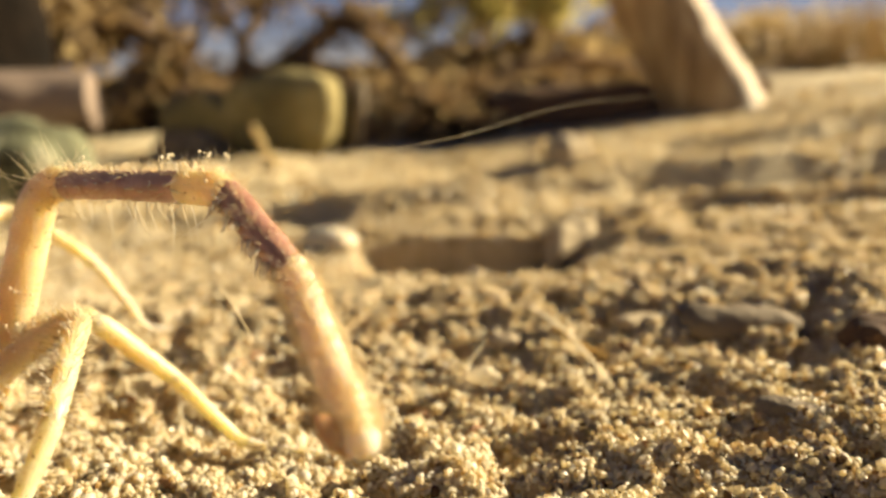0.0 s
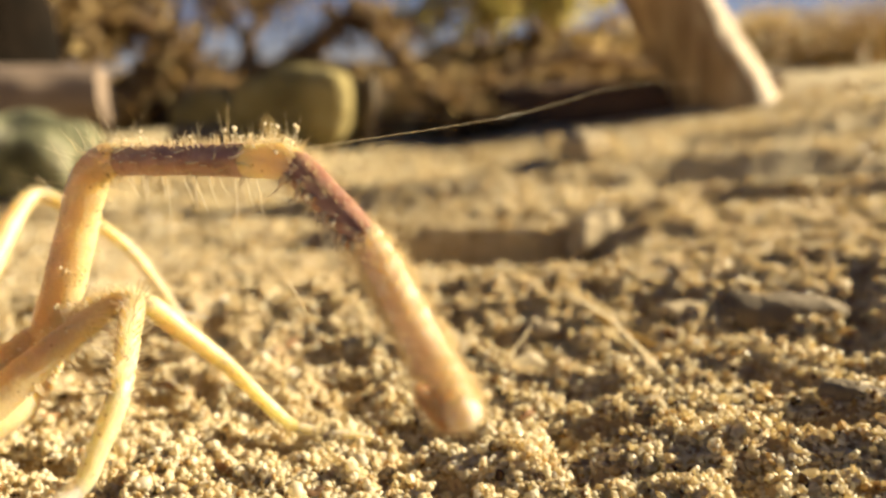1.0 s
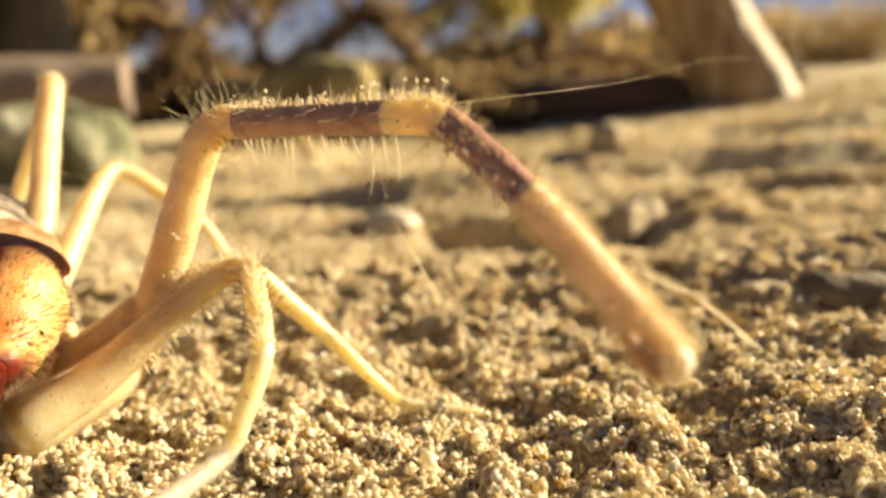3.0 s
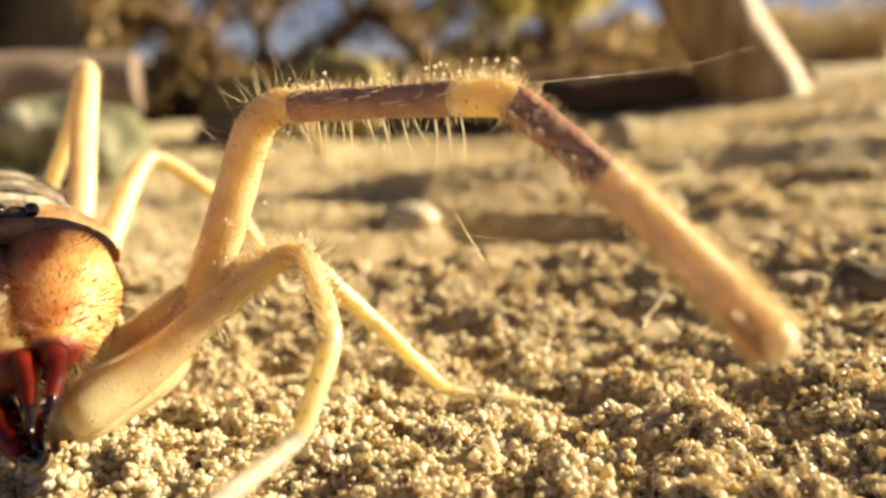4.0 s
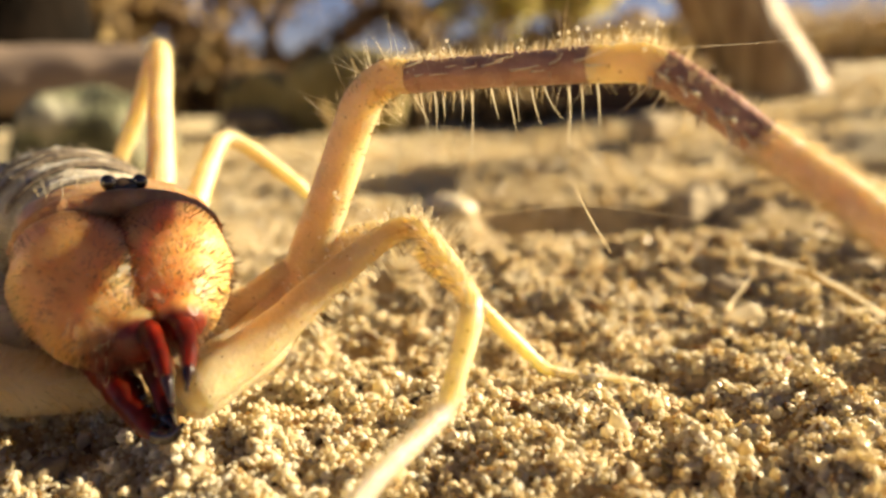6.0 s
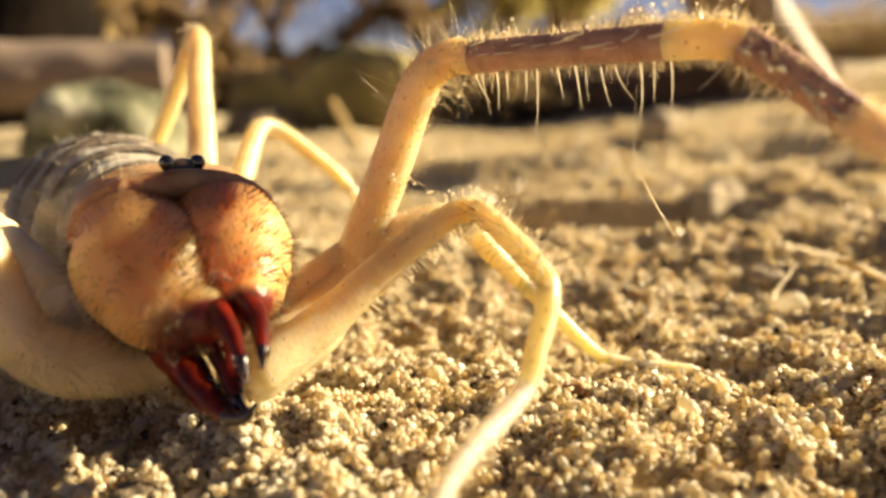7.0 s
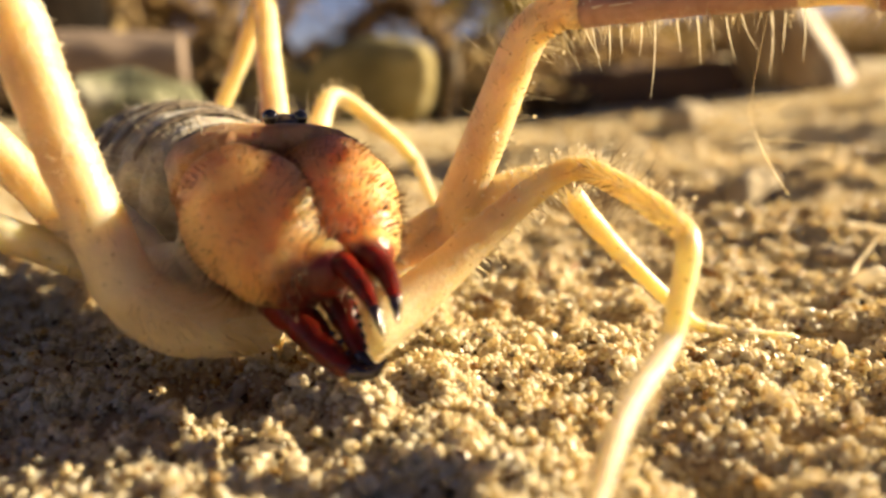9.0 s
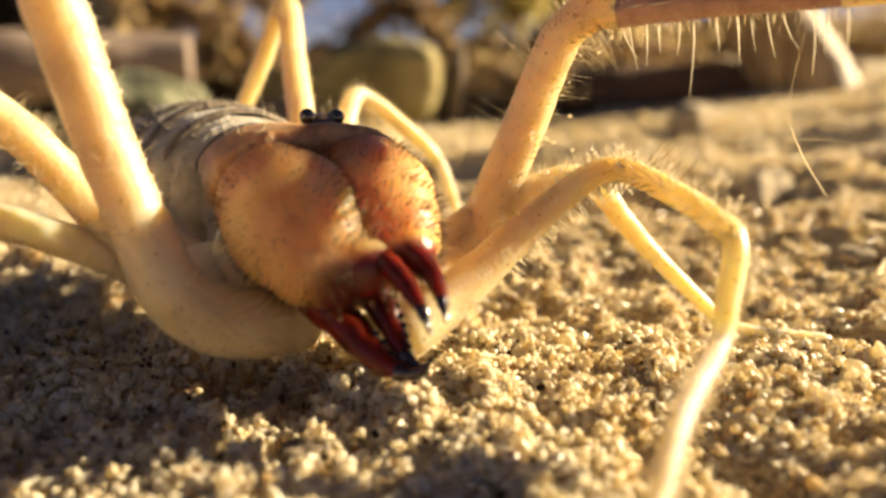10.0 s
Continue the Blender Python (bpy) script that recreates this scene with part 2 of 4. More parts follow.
def spline(pts, radii, step):
    """A smooth line through the points, with a radius at each of its places."""
    P = [np.array(p, float) for p in pts]
    out, rad = [], []
    for i in range(len(P) - 1):
        a, b = P[i], P[i + 1]
        m0 = (b - P[i - 1]) / 2 if i else b - a
        m1 = (P[i + 2] - a) / 2 if i + 2 < len(P) else b - a
        ln = np.linalg.norm(b - a)
        m0, m1 = (m * min(1.0, ln / (np.linalg.norm(m) + 1e-9)) for m in (m0, m1))
        n = max(2, int(ln / step))
        for k in range(n + (i == len(P) - 2)):
            s = k / n
            out.append((2 * s**3 - 3 * s**2 + 1) * a + (s**3 - 2 * s**2 + s) * m0 + (3 * s**2 - 2 * s**3) * b + (s**3 - s**2) * m1)
            rad.append(radii[i] + (radii[i + 1] - radii[i]) * (3 * s * s - 2 * s**3))
    return np.array(out), np.array(rad)


def frames(line):
    """Tangent and two normals at each place of a line."""
    t = np.gradient(line, axis=0)
    t /= np.linalg.norm(t, axis=1)[:, None] + 1e-12
    u = np.cross(t[0], (0, 0, 1.0))
    if np.linalg.norm(u) < 0.1:
        u = np.cross(t[0], (0, 1.0, 0))
    us = []
    for k in range(len(t)):
        u = u - t[k] * np.dot(u, t[k])
        u /= np.linalg.norm(u)
        us.append(u.copy())
    us = np.array(us)
    return t, us, np.cross(t, us)


def tube(pts, radii, seg=16, step=0.5, flat=1.0, lumps=0.0, lump_size=2.0, seed=0):
    """A tapered round limb with rounded ends: vertices and faces."""
    line, rad = spline(pts, radii, step)
    t, u, w = frames(line)
    line = np.vstack([line[0] - t[0] * rad[0] * 0.8, line[0] - t[0] * rad[0] * 0.5, line, line[-1] + t[-1] * rad[-1] * 0.5, line[-1] + t[-1] * rad[-1] * 0.8])
    rad = np.concatenate([[rad[0] * 0.45, rad[0] * 0.82], rad, [rad[-1] * 0.82, rad[-1] * 0.45]])
    u, w = np.vstack([u[:1], u[:1], u, u[-1:], u[-1:]]), np.vstack([w[:1], w[:1], w, w[-1:], w[-1:]])
    verts, faces = [], []
    for k in range(len(line)):
        for s in range(seg):
            a = 2 * math.pi * s / seg
            d = math.cos(a) * u[k] * flat + math.sin(a) * w[k]
            r = rad[k]
            if lumps:
                q = line[k] + d * r
                r *= 1 + lumps * noise.noise(Vector(q) / lump_size + Vector((seed, seed * 2, 0)))
            verts.append(line[k] + d * r)
    n = len(line)
    for k in range(n - 1):
        for s in range(seg):
            a, b = k * seg + s, k * seg + (s + 1) % seg
            faces.append((a, b, b + seg, a + seg))
    faces.append(tuple(reversed(range(seg))))
    faces.append(tuple(range((n - 1) * seg, n * seg)))
    return verts, faces


def join(*pieces):
    verts, faces = [], []
    for v, f in pieces:
        k = len(verts)
        verts += list(v)
        faces += [tuple(i + k for i in q) for q in f]
    return verts, faces


def blob(centre, axes, seg=32, rings=20, lumps=0.0, lump_size=3.0, seed=0, power=(2.0, 2.0), shape=None):
    """A closed rounded body; axes: three half-axis vectors. shape(d) may scale the direction d before it is laid out."""
    A = [np.array(a, float) for a in axes]
    c = np.array(centre, float)
    verts, faces = [], []

    def sp(x, p):
        return math.copysign(abs(x) ** (2 / p), x)
    for i in range(rings + 1):
        ph = math.pi * i / rings - math.pi / 2
        for s in range(seg):
            th = 2 * math.pi * s / seg
            d = np.array([sp(math.cos(ph), power[0]) * sp(math.cos(th), power[1]), sp(math.cos(ph), power[0]) * sp(math.sin(th), power[1]), sp(math.sin(ph), power[0])])
            if shape:
                d = np.array(shape(d))
            q = c + d[0] * A[0] + d[1] * A[1] + d[2] * A[2]
            if lumps:
                q = q + (q - c) * lumps * noise.noise(Vector(q) / lump_size + Vector((seed, 0, seed)))
            verts.append(q)
    for i in range(rings):
        for s in range(seg):
            a, b = i * seg + s, i * seg + (s + 1) % seg
            faces.append((a, b, b + seg, a + seg))
    return verts, faces


def hair(root, way, length, r, bend=(0, 0, 0), n=4):
    """One tapered hair of three sides."""
    root, way, bend = (np.array(a, float) for a in (root, way, bend))
    way = way / (np.linalg.norm(way) + 1e-9)
    u = np.cross(way, (0.31, 0.52, 0.79))
    u /= np.linalg.norm(u)
    w = np.cross(way, u)
    verts, faces = [], []
    for k in range(n):
        s = k / (n - 1)
        c = root + way * length * s + bend * length * s * s
        rr = r * (1 - 0.8 * s)
        for a in (0, 2.0944, 4.18879):
            verts.append(c + (math.cos(a) * u + math.sin(a) * w) * rr)
    for k in range(n - 1):
        for s in range(3):
            a, b = 3 * k + s, 3 * k + (s + 1) % 3
            faces.append((a, b, b + 3, a + 3))
    faces.append((0, 2, 1))
    faces.append((3 * n - 3, 3 * n - 2, 3 * n - 1))
    return verts, faces


rng = np.random.default_rng(7)


def fur(pts, radii, count, length, r, side=None, spread=1.0, lean=0.0, step=0.3, droop=0.0, single=False):
    """Hairs over a limb. side: the way about which they gather; spread: how far from it; lean: tip-ward slant."""
    line, rad = spline(pts, radii, step)
    t, u, w = frames(line)
    out = []
    for i in range(count):
        k = int((i + rng.uniform(0.3, 0.7)) / count * len(line)) if single else rng.integers(0, len(line))
        if side is None:
            a = rng.uniform(0, 2 * math.pi)
            d = math.cos(a) * u[k] + math.sin(a) * w[k]
        else:
            d = np.array(side, float) + rng.normal(0, spread, 3) * 0.5
            d -= t[k] * np.dot(d, t[k])
            d /= np.linalg.norm(d) + 1e-9
        wild = 0.35 if single else 1.0
        way = d + t[k] * (lean + wild * rng.normal(0, 0.22)) + wild * rng.normal(0, 0.12, 3)
        ln = length * rng.uniform(0.55, 1.3)
        out.append(hair(line[k] + d * rad[k] * 0.95, way, ln, r * rng.uniform(0.7, 1.2), bend=rng.normal(0, 0.12, 3) + np.array((0, 0, -droop))))
    return out if single else join(*out)


def glint_beads(pts, radii, count, side=(0, 0, 1)):
    """Pale beads on short hairs, added for glints on one side of a limb."""
    line, rad = spline(pts, radii, 0.3)
    out = []
    for _ in range(count):
        k = rng.integers(0, len(line))
        d = np.array(side, float) + rng.normal(0, 0.35, 3)
        d -= (line[min(k + 1, len(line) - 1)] - line[max(k - 1, 0)]) * 0.2
        d /= np.linalg.norm(d)
        c = line[k] + d * (rad[k] + (0.25 + 1.1 * rng.random() ** 2.2))
        b = rng.uniform(0.06, 0.13)
        out.append(blob(c, [b * UX for UX in np.eye(3)], 8, 6))
        out.append(hair(line[k] + d * rad[k] * 0.95, d, np.linalg.norm(c - line[k]) - rad[k], 0.03))
    return join(*out)


# ---- the ground ----
def vnoise(x, y, seed):
    """Smooth value noise of two coordinates, arrays, -1 to 1."""
    xi, yi = np.floor(x).astype(np.int64), np.floor(y).astype(np.int64)
    fx, fy = x - xi, y - yi
    fx, fy = fx * fx * (3 - 2 * fx), fy * fy * (3 - 2 * fy)

    def h(i, j):
        v = (i * 374761393 + j * 668265263 + seed * 974711) & 0x7FFFFFFF
        v = ((v ^ (v >> 13)) * 1274126177) & 0x7FFFFFFF
        return ((v ^ (v >> 16)) & 0xFFFF) / 32767.5 - 1
    return (h(xi, yi) * (1 - fx) + h(xi + 1, yi) * fx) * (1 - fy) + (h(xi, yi + 1) * (1 - fx) + h(xi + 1, yi + 1) * fx) * fy


def height(x, y):
    """The sand's height in mm at x, y in mm."""
    x, y = np.asarray(x, float), np.asarray(y, float)
    z = np.interp(y, [-400, 0, 30, 45, 52, 60, 67, 75, 84, 93, 104, 128, 150, 200, 300, 600, 1500, 6000, 40000],
                  [0, 0, 0.6, 0.8, -0.2, -1.2, -2.0, -1.4, -0.2, 0.0, -2.6, -4.2, -2.0, -2.4, 0.0, 8, 20, 30, 30])
    xr = np.clip(x, 0, 160)
    z = z + xr * np.interp(y, [30, 45, 70, 120, 300], [0.10, 0.10, 0.09, 0.05, 0.11])
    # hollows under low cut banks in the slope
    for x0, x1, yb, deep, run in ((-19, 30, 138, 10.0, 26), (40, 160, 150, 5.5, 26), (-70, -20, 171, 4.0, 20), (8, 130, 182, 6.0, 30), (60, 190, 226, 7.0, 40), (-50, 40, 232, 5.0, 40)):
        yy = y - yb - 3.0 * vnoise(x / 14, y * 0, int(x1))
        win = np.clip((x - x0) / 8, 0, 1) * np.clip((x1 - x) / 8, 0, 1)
        # far walls turned to -y and steepened to fall in shade
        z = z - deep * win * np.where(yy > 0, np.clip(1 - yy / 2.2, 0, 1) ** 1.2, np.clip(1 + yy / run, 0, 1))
    far = np.clip((y - 95) / 60, 0, 1)
    near = 1 - far
    pit = vnoise(x / 4.6, y / 4.0, 15) + 0.45 * vnoise(x / 1.9, y / 1.9, 16)
    z = z - near * 1.5 * np.clip((pit - 0.12) / 0.4, 0, 1) ** 1.4
    z = z + near * (0.8 * vnoise(x / 8.3, y / 8.3, 1) + 0.8 * vnoise(x / 3.6, y / 3.6, 2) + 0.55 * vnoise(x / 1.7, y / 1.7, 3) + 0.22 * vnoise(x / 0.8, y / 0.8, 9))
    far = far * np.clip(1.6 - np.hypot(x, y) / 1200, 0, 1)
    z = z + far * (3.6 * vnoise(x / 70, y / 24, 4) + 2.4 * vnoise(x / 26, y / 10, 5) + 0.45 * vnoise(x / 11, y / 4, 6) + 0.3 * vnoise(x / 3.2, y / 2.4, 8))
    return z


def stretch_axis(lo, hi, step, reach, grow=1.12):
    a = list(np.arange(lo, hi, step))
    s, p = step, a[-1]
    while p < reach:
        s *= grow
        p += s
        a.append(p)
    s, p = step, a[0]
    while p > -reach:
        s *= grow
        p -= s
        a.insert(0, p)
    return np.array(a)


gx, gy = stretch_axis(-95, 65, 0.7, 40000), stretch_axis(20, 160, 0.7, 40000)
GX, GY = np.meshgrid(gx, gy)
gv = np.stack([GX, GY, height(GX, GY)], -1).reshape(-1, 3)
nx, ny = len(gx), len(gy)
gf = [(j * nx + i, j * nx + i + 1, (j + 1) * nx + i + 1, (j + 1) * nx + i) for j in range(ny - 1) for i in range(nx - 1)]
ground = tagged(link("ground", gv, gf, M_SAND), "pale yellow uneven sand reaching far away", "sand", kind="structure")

PHI = (1 + 5**0.5) / 2
ICO_V = np.array([(-1, PHI, 0), (1, PHI, 0), (-1, -PHI, 0), (1, -PHI, 0), (0, -1, PHI), (0, 1, PHI), (0, -1, -PHI), (0, 1, -PHI), (PHI, 0, -1), (PHI, 0, 1), (-PHI, 0, -1), (-PHI, 0, 1)]) / math.sqrt(1 + PHI * PHI)
ICO_F = np.array([(0, 11, 5), (0, 5, 1), (0, 1, 7), (0, 7, 10), (0, 10, 11), (1, 5, 9), (5, 11, 4), (11, 10, 2), (10, 7, 6), (7, 1, 8), (3, 9, 4), (3, 4, 2), (3, 2, 6), (3, 6, 8), (3, 8, 9), (4, 9, 5), (2, 4, 11), (6, 2, 10), (8, 6, 7), (9, 8, 1)])
OCT_V = np.array([(1, 0, 0), (-1, 0, 0), (0, 1, 0), (0, -1, 0), (0, 0, 1), (0, 0, -1)], float)
OCT_F = np.array([(0, 2, 4), (2, 1, 4), (1, 3, 4), (3, 0, 4), (2, 0, 5), (1, 2, 5), (3, 1, 5), (0, 3, 5)])


def grains(name, x, y, size, base_v, base_f, label, up=0.0):
    """Loose angular grains, each a closed stone of its own shape, joined."""
    n = len(x)
    v = base_v[None] * (1 + rng.uniform(-0.32, 0.32, (n, len(base_v), 1)))
    v = v * rng.uniform(0.6, 1.35, (n, 1, 3))
    q = rng.normal(size=(n, 4))
    q /= np.linalg.norm(q, axis=1)[:, None]
    a, b, c, d = q.T
    rot = np.stack([1 - 2 * (c * c + d * d), 2 * (b * c - d * a), 2 * (b * d + c * a), 2 * (b * c + d * a), 1 - 2 * (b * b + d * d), 2 * (c * d - b * a), 2 * (b * d - c * a), 2 * (c * d + b * a), 1 - 2 * (b * b + c * c)], -1).reshape(n, 3, 3)
    v = np.einsum("nij,nkj->nki", rot, v) * size[:, None, None]
    z = height(x, y) + size * rng.uniform(-0.25, 1.0, n) + up
    v = (v + np.stack([x, y, z], -1)[:, None]) * MM
    f = (base_f[None] + (np.arange(n) * len(base_v))[:, None, None]).reshape(-1, 3)
    me = bpy.data.meshes.new(name)
    me.vertices.add(n * len(base_v))
    me.vertices.foreach_set("co", v.astype(np.float32).ravel())
    me.loops.add(f.size)
    me.loops.foreach_set("vertex_index", f.astype(np.int32).ravel())
    me.polygons.add(len(f))
    me.polygons.foreach_set("loop_start", np.arange(0, f.size, 3, dtype=np.int32))
    me.update(calc_edges=True)
    me.validate()
    me.polygons.foreach_set("use_smooth", np.repeat(rng.random(n) < 0.45, len(base_f)))
    me.materials.append(M_GRAIN)
    return tagged(new(name, me), label, "sand", kind="stuff")


def scatter(n, y0, y1, lo, hi):
    y = y0 + (y1 - y0) * rng.random(n)
    x = (-44 - 0.66 * y) + (44 + 1.36 * y) * rng.random(n)
    pit = vnoise(x / 4.6, y / 4.0, 15) + 0.45 * vnoise(x / 1.9, y / 1.9, 16)
    keep = (pit < 0.25) | (rng.random(n) < 0.45)
    return x[keep], y[keep], lo * (hi / lo) ** (rng.random(int(keep.sum())) ** 1.6)


grains("sand_grains", *scatter(84000, 22, 78, 0.13, 0.38), ICO_V, ICO_F, "coarse golden quartz sand grains lying loose in clumps")
grains("sand_grains", *scatter(70000, 74, 135, 0.17, 0.42), OCT_V, OCT_F, "golden quartz sand grains lying loose in clumps")
# grains caked together into upstanding crumbs
cx, cy, cs = scatter(2200, 26, 92, 0.4, 1.05)
per = 26
ball = rng.normal(size=(len(cx), per, 3))
ball *= (rng.random((len(cx), per, 1)) ** 0.4) / np.linalg.norm(ball, axis=2)[:, :, None] * cs[:, None, None]
ex, ey = (cx[:, None] + ball[:, :, 0]).ravel(), (cy[:, None] + ball[:, :, 1]).ravel()
crumb_z = (height(cx, cy)[:, None] + cs[:, None] * 0.55 + ball[:, :, 2] * 0.85).ravel()
grains("sand_grains", ex, ey, 0.14 * 2.2 ** rng.random(len(ex)), ICO_V, ICO_F, "crumbs of caked golden sand standing up", up=crumb_z - height(ex, ey))
grains("sand_grains", *scatter(1500, 26, 110, 0.36, 0.66), ICO_V, ICO_F, "larger angular quartz grains among finer sand")
grains("sand_grains", *scatter(34000, 130, 290, 0.35, 0.9), OCT_V, OCT_F, "coarse sand grains further from the animal")



# ---- the camel spider ----
UF, UL, EYES = np.array((0.5, -0.866, 0.0)), np.array((0.866, 0.5, 0.0)), np.array((-45.1, 49.4, 0.0))
UZ = np.array((0, 0, 1.0))


def body(f, l, z):
    """A place on the animal: ahead of its eyes, to its flank, above the sand."""
    return EYES + f * UF + l * UL + z * UZ


spider = thing("camel_spider", "pale yellow camel spider with amber jaws standing on sand", "camel spider")
spider.location = tuple(MM * c for c in body(-4, 0, 0))
bpy.context.view_layer.update()
BASE_INV = Matrix.Translation(-spider.location)


def part(name, vf, mat, parent, label="", smooth=True):
    ob = link(name, vf[0], vf[1], mat, parent, label, smooth)
    ob.matrix_parent_inverse = BASE_INV if parent is spider else Matrix.Identity(4)
    return ob


# carapace, with a turned-down front rim
carapace = part("carapace", blob(body(-3.1, -0.5, 12.4), [5.0 * UF, 5.9 * UL, 3.3 * UZ], 56, 32, lumps=0.07, lump_size=1.3, power=(2.5, 2.6)), M_CARAPACE, spider, "brown horny carapace with a crinkled rim")


def front_rim(path, section, wrinkle, seed):
    """A crinkled band swept along the front edge of the carapace; section: how far ahead and above the edge."""
    line, _ = spline(path, [1.0] * len(path), 0.16)
    mid_l = np.mean(line, axis=0)
    verts, faces, n = [], [], len(section)
    for k, c in enumerate(line):
        out = c - (mid_l - 5.0 * UF)
        out[2] = 0
        out /= np.linalg.norm(out)
        end = min(1.0, 0.35 + 0.11 * min(k, len(line) - 1 - k))
        for f, z in section:
            q = c + (out * f + UZ * z) * end
            verts.append(q + out * wrinkle * (noise.noise(Vector(q) * 1.9 + Vector((seed, 0, 0))) + 0.6 * noise.noise(Vector(q) * 4.7)))
    for k in range(len(line) - 1):
        for i in range(n):
            p, q = k * n + i, k * n + (i + 1) % n
            faces.append((p, q, q + n, p + n))
    faces += [tuple(reversed(range(n))), tuple(range((len(line) - 1) * n, len(line) * n))]
    return verts, faces


RIM = [body(-0.7, -6.7, 12.1), body(0.6, -6.1, 13.8), body(1.4, -4.4, 15.1), body(1.8, -1.9, 15.5), body(1.9, 0.6, 15.5), body(1.6, 3.0, 15.0), body(0.6, 4.9, 13.7), body(-0.5, 5.8, 12.2)]
part("rim", front_rim(RIM, [(-1.2, 0.2), (-0.4, 0.34), (0.15, 0.26), (0.42, 0.0), (0.52, -0.35), (0.55, -0.75), (0.4, -1.15), (-0.3, -1.5), (-1.2, -1.4), (-1.5, -0.6)], 0.22, 3.0), M_RIM, carapace, "brown crinkled front rim")
hs = []
for k in range(26):
    b = body(rng.uniform(-3.5, 0.6), rng.uniform(-4.8, 4.0), 15.2)
    hs.append(hair(b, UZ + rng.normal(0, 0.18, 3), rng.uniform(0.9, 2.4), 0.02, bend=rng.normal(0, 0.1, 3)))
tagged(part("hair", join(*hs), M_HAIR, carapace), kind="stuff")
mound = part("eye_mound", join(blob(body(0.25, 0, 15.85), [0.75 * UF, 1.15 * UL, 0.5 * UZ], 24, 14, lumps=0.15, lump_size=0.5), blob(body(0.15, 0, 16.1), [0.5 * UF, 0.6 * UL, 0.3 * UZ], 16, 10, lumps=0.2, lump_size=0.4)), M_MOUND, spider, "dark brown eye mound")
for s in (-1, 1):
    part("eye", blob(body(0.5, 0.93 * s, 16.15 - 0.06 * s), [0.5 * UF, 0.48 * UL, 0.5 * UZ], 24, 16), M_EYE, mound, "glossy black round eye")
part("thorax", blob(body(-9.5, 0, 7.6), [6.0 * UF, 5.4 * UL, 6.4 * UZ], 36, 20, lumps=0.06, lump_size=2), M_ABDOMEN, spider)
part("underside", blob(body(-4.0, -0.3, 6.0), [7.2 * UF, 6.2 * UL, 3.6 * UZ], 36, 20, lumps=0.08, lump_size=2), M_CUTICLE, spider)
# abdomen of ringed segments
RING = 3.1
rings_line = [body(-9 - RING * k, -0.6 - 0.45 * k, 9.8 - 0.25 * k) for k in range(11)]
ring_rad = [4.8, 6.3, 7.2, 7.7, 7.9, 7.7, 7.2, 6.4, 5.3, 4.0, 2.2]
av, af = tube(rings_line, ring_rad, 40, 0.3, lumps=0.07, lump_size=1.6)
ax0 = np.array(rings_line[0])
shrunk = []
for q in av:
    d = float(np.dot(q - ax0, -UF)) / RING
    c = ax0 - UF * d * RING - UL * 0.45 * d + UZ * (-0.25 * d)
    g = 1 - 0.07 * abs(math.cos(math.pi * d)) ** 6
    shrunk.append(c + (q - c) * g)
abdomen = part("abdomen", (shrunk, af), M_ABDOMEN, spider, "grey furry segmented abdomen")
part("fur", fur(rings_line, [r * 0.98 for r in ring_rad], 3200, 1.5, 0.03, lean=1.1), M_ABDOMEN_HAIR, abdomen)
# dark plates across the back, one on each ring
for k in range(9):
    c, r = np.array(rings_line[k]) * 0.5 + np.array(rings_line[k + 1]) * 0.5, 0.5 * (ring_rad[k] + ring_rad[k + 1]) * 1.005
    pv, pf, cols = [], [], 16
    for j, d in enumerate((-0.85, -0.75, 0.75, 0.85)):
        for i in range(cols + 1):
            an = radians(-62 + 124 * i / cols)
            lift = 0.05 if j in (1, 2) and 0 < i < cols else -0.25
            pv.append(c - UF * d + (UL * math.sin(an) + UZ * math.cos(an)) * (r + lift))
    for j in range(3):
        for i in range(cols):
            pf.append((j * (cols + 1) + i, j * (cols + 1) + i + 1, (j + 1) * (cols + 1) + i + 1, (j + 1) * (cols + 1) + i))
    part("tergite", (pv, pf), M_TERGITE, abdomen, "dark horny plate across the back")
for k, (l, z, r) in enumerate([(-7.4, 6.8, 1.9), (-6.0, 6.2, 1.8), (-5.6, 8.4, 1.7)]):
    part("membrane", blob(body(-0.2 + 0.6 * k, l, z), [1.1 * r * UF, r * UL, 1.3 * r * UZ], 20, 12, lumps=0.15, lump_size=1), M_MEMBRANE, spider, "whitish soft joint skin")


part("coxa", tube([(-61.7, 53.4, 12.4), (-58.4, 51.8, 10.3), (-54.9, 50.1, 7.7), (-52.0, 48.9, 6.1)], [1.5, 1.6, 1.65, 1.5], 20, 0.3, lumps=0.12, lump_size=1.2), M_MEMBRANE, spider, "whitish soft leg base")


